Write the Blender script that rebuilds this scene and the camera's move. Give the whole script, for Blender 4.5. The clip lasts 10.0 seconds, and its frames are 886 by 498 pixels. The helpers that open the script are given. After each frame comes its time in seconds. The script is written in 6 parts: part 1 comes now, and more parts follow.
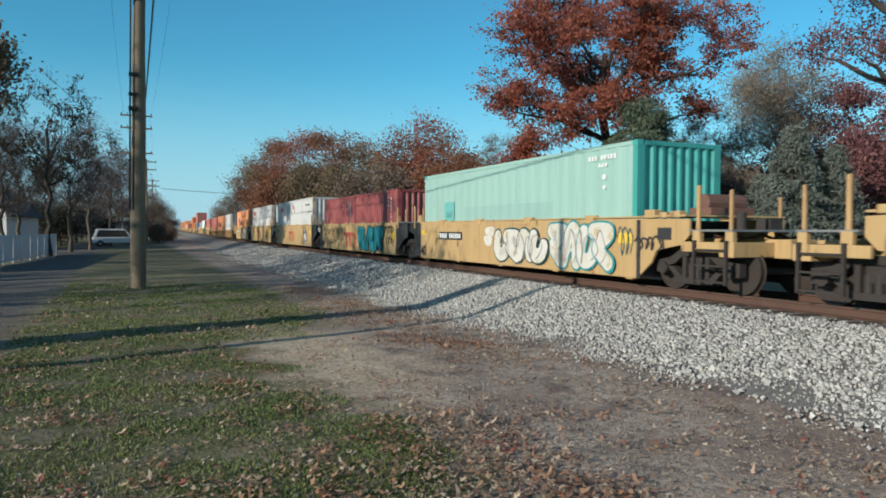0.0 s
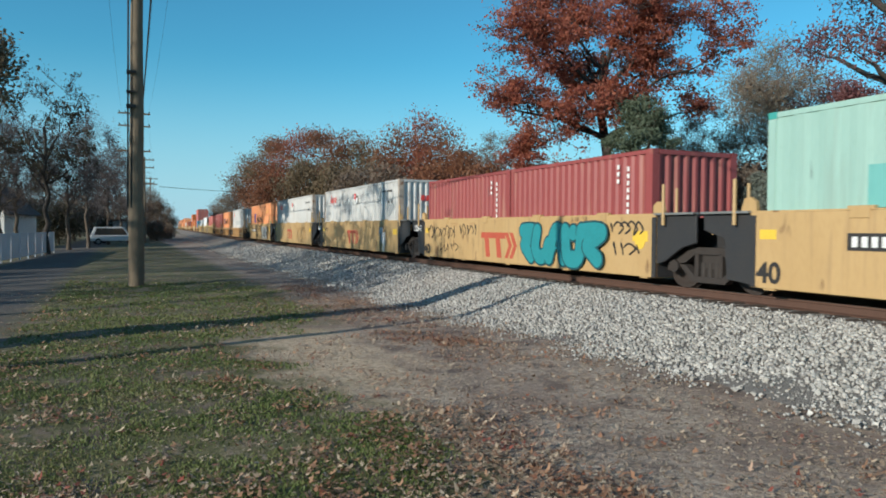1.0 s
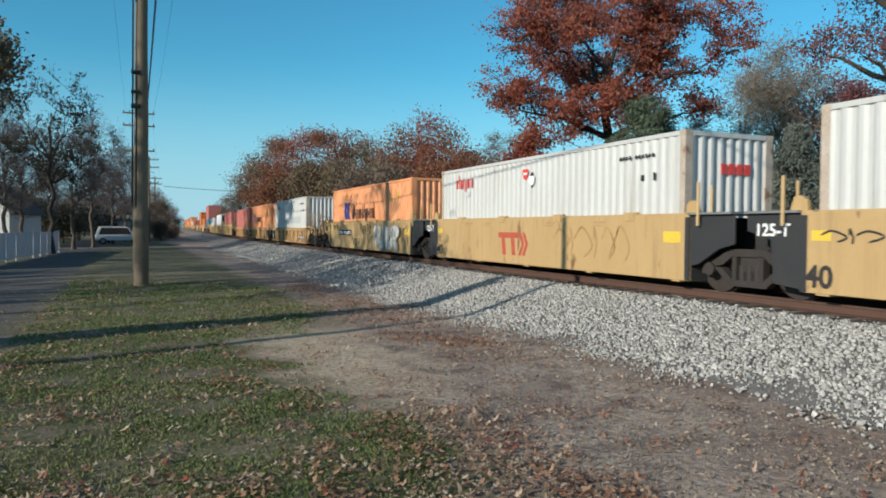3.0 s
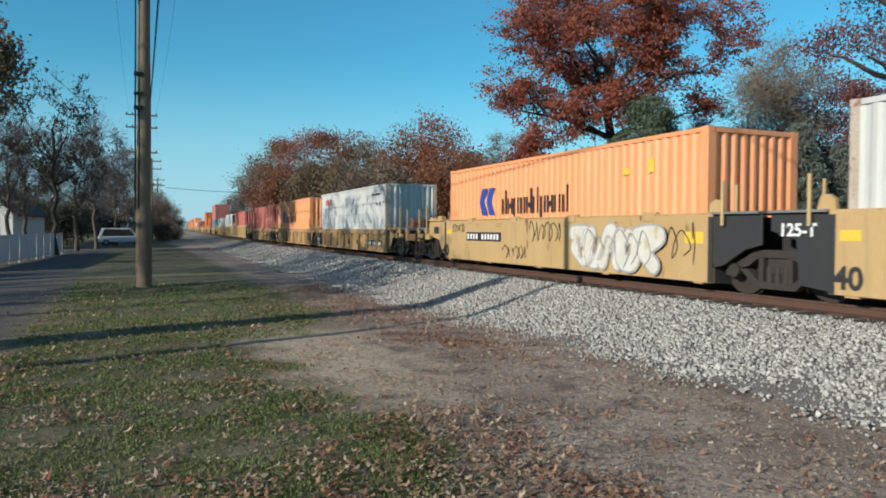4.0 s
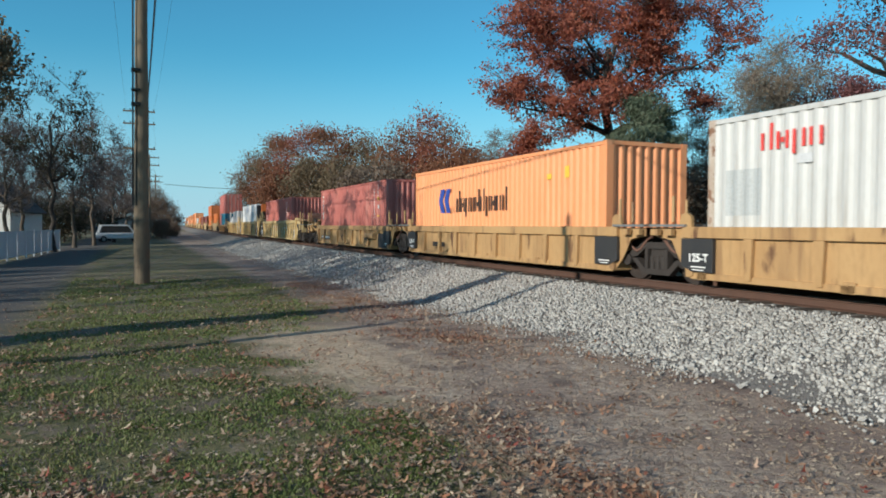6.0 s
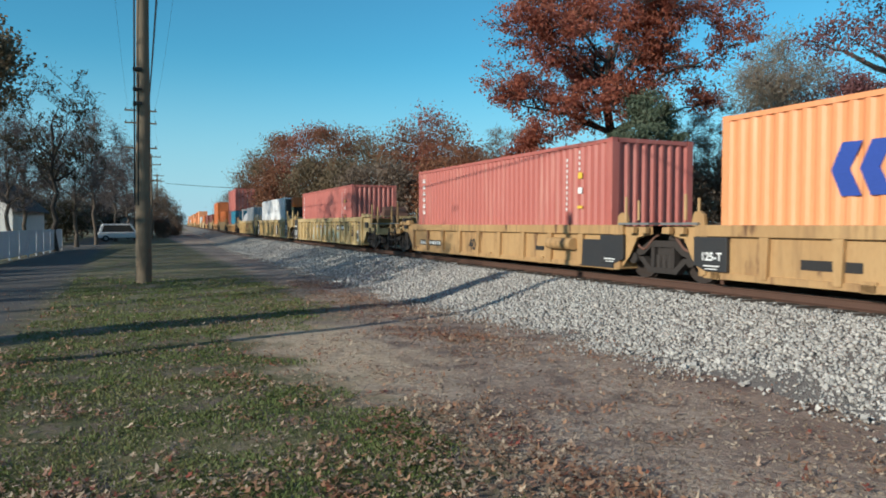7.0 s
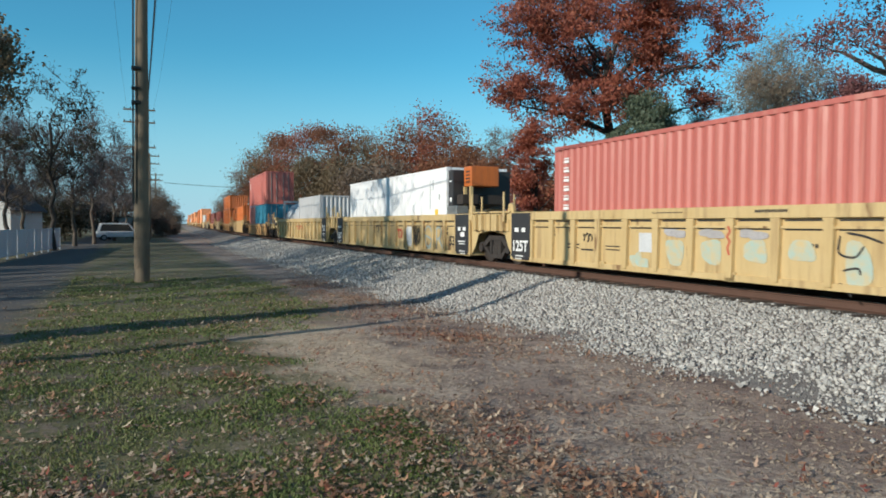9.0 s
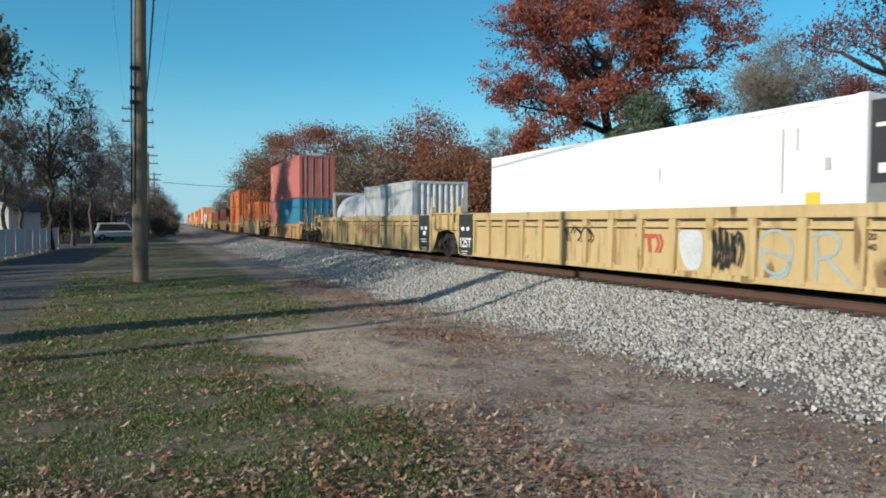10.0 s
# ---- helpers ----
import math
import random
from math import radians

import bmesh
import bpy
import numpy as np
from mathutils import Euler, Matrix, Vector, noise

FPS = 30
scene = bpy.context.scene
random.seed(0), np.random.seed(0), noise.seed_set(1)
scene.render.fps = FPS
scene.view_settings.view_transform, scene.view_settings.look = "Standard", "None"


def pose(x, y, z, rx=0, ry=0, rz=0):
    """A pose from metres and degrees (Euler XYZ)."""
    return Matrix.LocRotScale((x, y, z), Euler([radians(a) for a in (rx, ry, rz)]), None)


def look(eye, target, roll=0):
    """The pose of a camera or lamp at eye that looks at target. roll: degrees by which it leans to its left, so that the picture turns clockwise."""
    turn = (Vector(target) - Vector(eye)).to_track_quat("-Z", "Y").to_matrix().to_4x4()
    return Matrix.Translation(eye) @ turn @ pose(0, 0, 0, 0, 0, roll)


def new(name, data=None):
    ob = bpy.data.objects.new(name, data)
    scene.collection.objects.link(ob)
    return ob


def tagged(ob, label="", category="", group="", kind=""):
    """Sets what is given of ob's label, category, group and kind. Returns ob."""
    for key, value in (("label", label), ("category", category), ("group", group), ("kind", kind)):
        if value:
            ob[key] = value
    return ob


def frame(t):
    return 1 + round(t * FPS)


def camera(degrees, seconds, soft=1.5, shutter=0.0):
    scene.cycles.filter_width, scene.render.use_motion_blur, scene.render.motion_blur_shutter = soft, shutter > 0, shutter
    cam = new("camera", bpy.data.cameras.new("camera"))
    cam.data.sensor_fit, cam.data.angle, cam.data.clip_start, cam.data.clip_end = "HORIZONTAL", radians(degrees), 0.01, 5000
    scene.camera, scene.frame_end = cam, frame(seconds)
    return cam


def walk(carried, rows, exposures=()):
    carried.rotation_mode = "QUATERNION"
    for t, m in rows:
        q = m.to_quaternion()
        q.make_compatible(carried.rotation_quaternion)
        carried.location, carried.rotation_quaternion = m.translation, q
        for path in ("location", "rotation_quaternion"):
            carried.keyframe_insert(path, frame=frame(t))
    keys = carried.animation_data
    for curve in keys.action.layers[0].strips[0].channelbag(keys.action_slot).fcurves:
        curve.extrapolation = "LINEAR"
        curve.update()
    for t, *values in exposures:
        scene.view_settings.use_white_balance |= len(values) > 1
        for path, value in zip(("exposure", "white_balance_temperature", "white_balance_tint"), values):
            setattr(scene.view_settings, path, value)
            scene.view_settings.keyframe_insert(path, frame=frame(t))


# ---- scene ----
cam = camera(64.5, 10.0, soft=1.8, shutter=0.1)
EYE = (0.0, 0.0, 1.95)
# seconds, pitch, roll, yaw in degrees: a hand-held camera that stands on one spot
TURNS = (
    (0.0, -1.47, -0.358, -0.179), (0.5, -1.564, -0.396, -0.21), (1.0, -1.645, -0.324, -0.307),
    (1.5, -1.656, -0.307, -0.408), (2.0, -1.608, -0.341, -0.162), (2.5, -1.665, -0.434, -0.091),
    (4.0, -1.588, -0.258, 0.198), (4.5, -1.754, -0.184, 0.139), (5.0, -1.721, -0.254, 0.008),
    (5.5, -1.789, -0.257, 0.008), (7.0, -1.996, -0.109, 0.186), (7.5, -1.999, -0.159, 0.169),
    (8.0, -2.232, -0.14, 0.29), (8.5, -2.124, -0.224, -0.003), (9.0, -1.993, -0.26, 0.072),
    (9.5, -1.873, -0.295, 0.03), (10.0, -2.008, -0.287, -0.037))
walk(cam, [(t, pose(*EYE, 90 + p, r, y)) for t, p, r, y in TURNS], exposures=[(0.0, -0.02, 6250, 8), (10.0, -0.02, 6250, 8)])

# ---- world and sun ----
SUN_ELEV, SUN_WAY = radians(19), radians(42)  # height, and the plan direction in which shadows fall (from +x)
world = bpy.data.worlds.new("sky")
scene.world = world
world.use_nodes = True
wn = world.node_tree.nodes
sky = wn.new("ShaderNodeTexSky")
sky.sky_type = "NISHITA"
sky.sun_disc = False
sky.sun_elevation = SUN_ELEV
sky.sun_rotation = radians(90) - (SUN_WAY + math.pi)
sky.air_density, sky.dust_density, sky.ozone_density = 1.1, 0.0, 1.2
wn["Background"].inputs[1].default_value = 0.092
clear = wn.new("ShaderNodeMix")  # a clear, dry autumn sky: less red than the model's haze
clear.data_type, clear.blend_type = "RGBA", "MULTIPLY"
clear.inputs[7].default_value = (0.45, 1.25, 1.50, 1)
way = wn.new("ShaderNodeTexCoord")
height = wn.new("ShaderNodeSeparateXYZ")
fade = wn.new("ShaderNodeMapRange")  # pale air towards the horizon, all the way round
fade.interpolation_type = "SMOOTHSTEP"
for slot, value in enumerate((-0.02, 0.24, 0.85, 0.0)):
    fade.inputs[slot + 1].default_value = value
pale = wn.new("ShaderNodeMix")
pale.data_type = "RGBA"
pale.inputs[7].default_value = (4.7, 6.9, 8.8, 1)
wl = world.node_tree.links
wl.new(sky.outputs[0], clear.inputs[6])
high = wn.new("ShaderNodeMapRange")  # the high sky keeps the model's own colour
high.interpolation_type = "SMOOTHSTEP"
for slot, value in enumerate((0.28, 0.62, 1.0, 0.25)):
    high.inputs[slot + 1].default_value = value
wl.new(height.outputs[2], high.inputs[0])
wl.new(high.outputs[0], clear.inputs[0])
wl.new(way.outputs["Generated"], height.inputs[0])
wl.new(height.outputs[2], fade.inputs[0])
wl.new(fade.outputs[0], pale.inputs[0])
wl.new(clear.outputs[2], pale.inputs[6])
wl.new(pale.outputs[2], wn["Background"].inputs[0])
sun = new("sun", bpy.data.lights.new("sun", "SUN"))
sun.data.energy, sun.data.angle, sun.data.color = 4.9, radians(0.5), (1.0, 0.91, 0.77)
sun_from = Vector((-math.cos(SUN_WAY) * math.cos(SUN_ELEV), -math.sin(SUN_WAY) * math.cos(SUN_ELEV), math.sin(SUN_ELEV)))
sun.matrix_world = look(sun_from * 100, (0, 0, 0))

# ---- the railway's line ----
RAIL = 0.75          # height of the rail's top over the grass
TRACK_SIDE = 11.48   # from the camera to the centre line
HEADING = radians(23.92)
BEND, BEND_FROM, BEND_TO = 0.0008, 26.0, 85.0


def heading(s):
    return HEADING - BEND * min(max(s - BEND_FROM, 0.0), BEND_TO - BEND_FROM)


LINE_S = np.arange(-120.0, 700.0, 0.5)
_h = np.array([heading(s) for s in LINE_S])
_x = np.concatenate([[0], np.cumsum(-(np.sin(_h[1:]) + np.sin(_h[:-1])) / 4)])
_y = np.concatenate([[0], np.cumsum((np.cos(_h[1:]) + np.cos(_h[:-1])) / 4)])
_i0 = int(np.argmin(abs(LINE_S)))
LINE_X = _x - _x[_i0] + math.cos(HEADING) * TRACK_SIDE
LINE_Y = _y - _y[_i0] + math.sin(HEADING) * TRACK_SIDE


def along(s, off=0.0):
    """Plan place at s metres along the line; off is metres from the centre line, away from the camera."""
    h = heading(s)
    return (float(np.interp(s, LINE_S, LINE_X)) + off * math.cos(h), float(np.interp(s, LINE_S, LINE_Y)) + off * math.sin(h))


def on_line(s, z=RAIL, half=5.5):
    """The pose of a car centred at s: its y runs back along the line, its x away from the camera."""
    a, b = along(s - half), along(s + half)
    return pose((a[0] + b[0]) / 2, (a[1] + b[1]) / 2, z, 0, 0, math.degrees(math.atan2(-(b[0] - a[0]), b[1] - a[1])))


# ---- materials ----
def material(name, colour, rough=0.7, metal=0.0, dark=None, scale=3.0, amount=0.5, fine=40.0, bump=0.15, bump_size=0.01,
             spot=None, spot_scale=1.2, spot_at=0.62, spread=0.0, coords="Object", streak=1.0, runs=None, runs_at=0.52):
    """A surface with a broad and a fine variation, optional stains of another colour, and relief."""
    m = bpy.data.materials.new(name)
    m.use_nodes = True
    nt = m.node_tree
    nd, ln = nt.nodes, nt.links
    b = nd["Principled BSDF"]
    tc = nd.new("ShaderNodeTexCoord")
    mp = nd.new("ShaderNodeMapping")
    mp.inputs["Scale"].default_value = (1, 1, streak)
    own = nd.new("ShaderNodeObjectInfo")
    shift = nd.new("ShaderNodeVectorMath")  # each object has a pattern of its own
    shift.operation = "MULTIPLY_ADD"
    ln.new(own.outputs["Random"], shift.inputs[0])
    shift.inputs[1].default_value = (37.0, 61.0, 0.0)
    ln.new(tc.outputs[coords], shift.inputs[2])
    ln.new(shift.outputs[0], mp.inputs[0])

    def noise_at(sc, detail=5, vector=None):
        n = nd.new("ShaderNodeTexNoise")
        n.inputs["Scale"].default_value = sc
        n.inputs["Detail"].default_value = detail
        ln.new(vector or mp.outputs[0], n.inputs["Vector"])
        return n.outputs[0]

    def mix(fac, a, c):
        x = nd.new("ShaderNodeMix")
        x.data_type = "RGBA"
        for sock, val in ((x.inputs[0], fac), (x.inputs[6], a), (x.inputs[7], c)):
            if hasattr(val, "is_linked"):
                ln.new(val, sock)
            else:
                sock.default_value = val if isinstance(val, float) else (*val[:3], 1)
        return x.outputs[2]

    def ramp(val, lo, hi):
        r = nd.new("ShaderNodeMapRange")
        r.inputs[1].default_value, r.inputs[2].default_value = lo, hi
        ln.new(val, r.inputs[0])
        return r.outputs[0]

    dark = dark or tuple(c * 0.55 for c in colour)
    big, small = noise_at(scale), noise_at(fine, 3)
    col = mix(ramp(big, 0.35, 0.35 + 0.5 / max(amount, 0.05)), colour, dark)
    col = mix(ramp(small, 0.45, 1.1), col, dark)
    if spot:
        col = mix(ramp(noise_at(spot_scale, 8), spot_at, spot_at + 0.06), col, spot)
    if runs:
        # rust and dirt that rain has drawn down the side, thick in some places and thin in others
        tall = nd.new("ShaderNodeMapping")
        tall.inputs["Scale"].default_value = (1, 1, 0.07)
        ln.new(shift.outputs[0], tall.inputs[0])
        thick = nd.new("ShaderNodeMath")
        thick.operation = "MULTIPLY"
        ln.new(ramp(noise_at(7.0, 4, tall.outputs[0]), runs_at, runs_at + 0.22), thick.inputs[0])
        ln.new(ramp(noise_at(0.8, 3), 0.36, 0.66), thick.inputs[1])
        col = mix(thick.outputs[0], col, runs)
    if spread:
        info = nd.new("ShaderNodeObjectInfo")
        geo = nd.new("ShaderNodeNewGeometry")
        add = nd.new("ShaderNodeMath")
        add.operation = "ADD"
        ln.new(info.outputs["Random"], add.inputs[0])
        ln.new(geo.outputs["Random Per Island"], add.inputs[1])
        hsv = nd.new("ShaderNodeHueSaturation")
        mr = nd.new("ShaderNodeMapRange")
        mr.inputs[2].default_value = 2.0
        mr.inputs[3].default_value, mr.inputs[4].default_value = 1 - spread, 1 + spread
        ln.new(add.outputs[0], mr.inputs[0])
        ln.new(mr.outputs[0], hsv.inputs["Value"])
        ln.new(col, hsv.inputs["Color"])
        col = hsv.outputs[0]
    ln.new(col, b.inputs["Base Color"])
    b.inputs["Roughness"].default_value, b.inputs["Metallic"].default_value = rough, metal
    bp = nd.new("ShaderNodeBump")
    bp.inputs["Strength"].default_value, bp.inputs["Distance"].default_value = bump, bump_size
    ln.new(small, bp.inputs["Height"])
    ln.new(bp.outputs[0], b.inputs["Normal"])
    return m


def leaf_material(name, stops, through_light=0.35):
    """Leaves whose colour differs from leaf to leaf between the stops; they let some light through."""
    m = bpy.data.materials.new(name)
    m.use_nodes = True
    nd, ln = m.node_tree.nodes, m.node_tree.links
    b = nd["Principled BSDF"]
    geo = nd.new("ShaderNodeNewGeometry")
    tc = nd.new("ShaderNodeTexCoord")
    ns = nd.new("ShaderNodeTexNoise")
    ns.inputs["Scale"].default_value = 0.45
    ln.new(tc.outputs["Object"], ns.inputs["Vector"])
    add = nd.new("ShaderNodeMath")
    add.operation = "MULTIPLY_ADD"
    add.inputs[1].default_value, = (0.5,)
    ln.new(geo.outputs["Random Per Island"], add.inputs[0])
    mr = nd.new("ShaderNodeMapRange")
    mr.inputs[1].default_value, mr.inputs[2].default_value, mr.inputs[3].default_value, mr.inputs[4].default_value = 0.3, 0.7, 0.0, 0.5
    ln.new(ns.outputs[0], mr.inputs[0])
    ln.new(mr.outputs[0], add.inputs[2])
    cr = nd.new("ShaderNodeValToRGB")
    while len(cr.color_ramp.elements) < len(stops):
        cr.color_ramp.elements.new(0.5)
    for i, (e, c) in enumerate(zip(cr.color_ramp.elements, stops)):
        e.position, e.color = i / (len(stops) - 1), (*c, 1)
    ln.new(add.outputs[0], cr.inputs[0])
    ln.new(cr.outputs[0], b.inputs["Base Color"])
    b.inputs["Roughness"].default_value = 0.65
    b.inputs["Transmission Weight"].default_value = 0.0
    tr = nd.new("ShaderNodeBsdfTranslucent")
    ln.new(cr.outputs[0], tr.inputs[0])
    ms = nd.new("ShaderNodeMixShader")
    ms.inputs[0].default_value = through_light
    ln.new(b.outputs[0], ms.inputs[1])
    ln.new(tr.outputs[0], ms.inputs[2])
    ln.new(ms.outputs[0], nd["Material Output"].inputs[0])
    return m


def ground_material():
    """Thin autumn grass, a trodden dirt strip beside the ballast, a gravel lane, in bands along the line."""
    m = bpy.data.materials.new("ground")
    m.use_nodes = True
    nd, ln = m.node_tree.nodes, m.node_tree.links
    b = nd["Principled BSDF"]
    tc = nd.new("ShaderNodeTexCoord")

    def noise_at(sc, detail=6):
        n = nd.new("ShaderNodeTexNoise")
        n.inputs["Scale"].default_value, n.inputs["Detail"].default_value = sc, detail
        ln.new(tc.outputs["Object"], n.inputs["Vector"])
        return n.outputs[0]

    def math_node(op, a, c):
        x = nd.new("ShaderNodeMath")
        x.operation = op
        for sock, val in zip(x.inputs, (a, c)):
            if hasattr(val, "is_linked"):
                ln.new(val, sock)
            else:
                sock.default_value = val
        return x.outputs[0]

    def ramp(val, lo, hi):
        r = nd.new("ShaderNodeMapRange")
        r.inputs[1].default_value, r.inputs[2].default_value = lo, hi
        ln.new(val, r.inputs[0])
        return r.outputs[0]

    def mix(fac, a, c):
        x = nd.new("ShaderNodeMix")
        x.data_type = "RGBA"
        for sock, val in ((x.inputs[0], fac), (x.inputs[6], a), (x.inputs[7], c)):
            if hasattr(val, "is_linked"):
                ln.new(val, sock)
            else:
                sock.default_value = (*val, 1)
        return x.outputs[2]

    sep = nd.new("ShaderNodeSeparateXYZ")
    ln.new(tc.outputs["Object"], sep.inputs[0])
    side = math_node("ADD", math_node("MULTIPLY", sep.outputs[0], math.cos(HEADING)), math_node("MULTIPLY", sep.outputs[1], math.sin(HEADING)))
    big, mid, fine, hair = noise_at(0.35), noise_at(1.6), noise_at(14), noise_at(70, 3)
    wob = math_node("ADD", side, math_node("MULTIPLY", math_node("SUBTRACT", mid, 0.5), 2.4))
    run = math_node("SUBTRACT", math_node("MULTIPLY", sep.outputs[1], math.cos(HEADING)), math_node("MULTIPLY", sep.outputs[0], math.sin(HEADING)))
    grass = mix(ramp(fine, 0.35, 0.68), (0.085, 0.096, 0.032), (0.165, 0.148, 0.066))
    grass = mix(ramp(hair, 0.5, 0.78), grass, (0.29, 0.22, 0.125))
    grass = mix(ramp(big, 0.48, 0.68), grass, (0.072, 0.078, 0.03))
    grass = mix(math_node("MULTIPLY", ramp(mid, 0.52, 0.66), 0.55), grass, (0.16, 0.115, 0.068))
    dirt = mix(ramp(fine, 0.36, 0.62), (0.49, 0.40, 0.32), (0.285, 0.22, 0.178))
    dirt = mix(ramp(hair, 0.56, 0.72), dirt, (0.50, 0.435, 0.345))
    dirt = mix(math_node("MULTIPLY", ramp(big, 0.44, 0.60), 0.8), dirt, (0.22, 0.16, 0.132))
    dirt = mix(math_node("MULTIPLY", ramp(mid, 0.52, 0.66), 0.85), dirt, (0.140, 0.102, 0.088))
    sand = mix(ramp(fine, 0.36, 0.66), (0.66, 0.53, 0.38), (0.44, 0.335, 0.235))
    lane = mix(ramp(fine, 0.35, 0.7), (0.135, 0.122, 0.112), (0.075, 0.067, 0.060))
    bare = ramp(math_node("ADD", mid, math_node("MULTIPLY", fine, 0.5)), 0.76, 0.96)
    col = mix(bare, grass, dirt)
    # the trodden strip narrows where the grass widens, further along
    edge = math_node("SUBTRACT", wob, math_node("MULTIPLY", ramp(run, 10.5, 16.0), 1.5))
    col = mix(ramp(edge, 2.3, 3.2), col, dirt)
    worn = math_node("MULTIPLY", math_node("MULTIPLY", ramp(wob, 1.5, 2.4), ramp(wob, 4.4, 3.2)), math_node("MULTIPLY", ramp(run, 6.5, 9.5), ramp(run, 15.0, 12.5)))
    col = mix(math_node("MULTIPLY", worn, 0.9), col, sand)
    col = mix(ramp(wob, 11.0, 16.0), col, (0.13, 0.115, 0.06))
    lane_in = math_node("MULTIPLY", ramp(wob, -6.3, -5.5), ramp(wob, -1.9, -2.6))
    col = mix(lane_in, col, lane)
    ln.new(col, b.inputs["Base Color"])
    b.inputs["Roughness"].default_value = 0.95
    bp = nd.new("ShaderNodeBump")
    bp.inputs["Strength"].default_value, bp.inputs["Distance"].default_value = 0.8, 0.03
    ln.new(math_node("ADD", fine, math_node("MULTIPLY", hair, 0.6)), bp.inputs["Height"])
    ln.new(bp.outputs[0], b.inputs["Normal"])
    return m


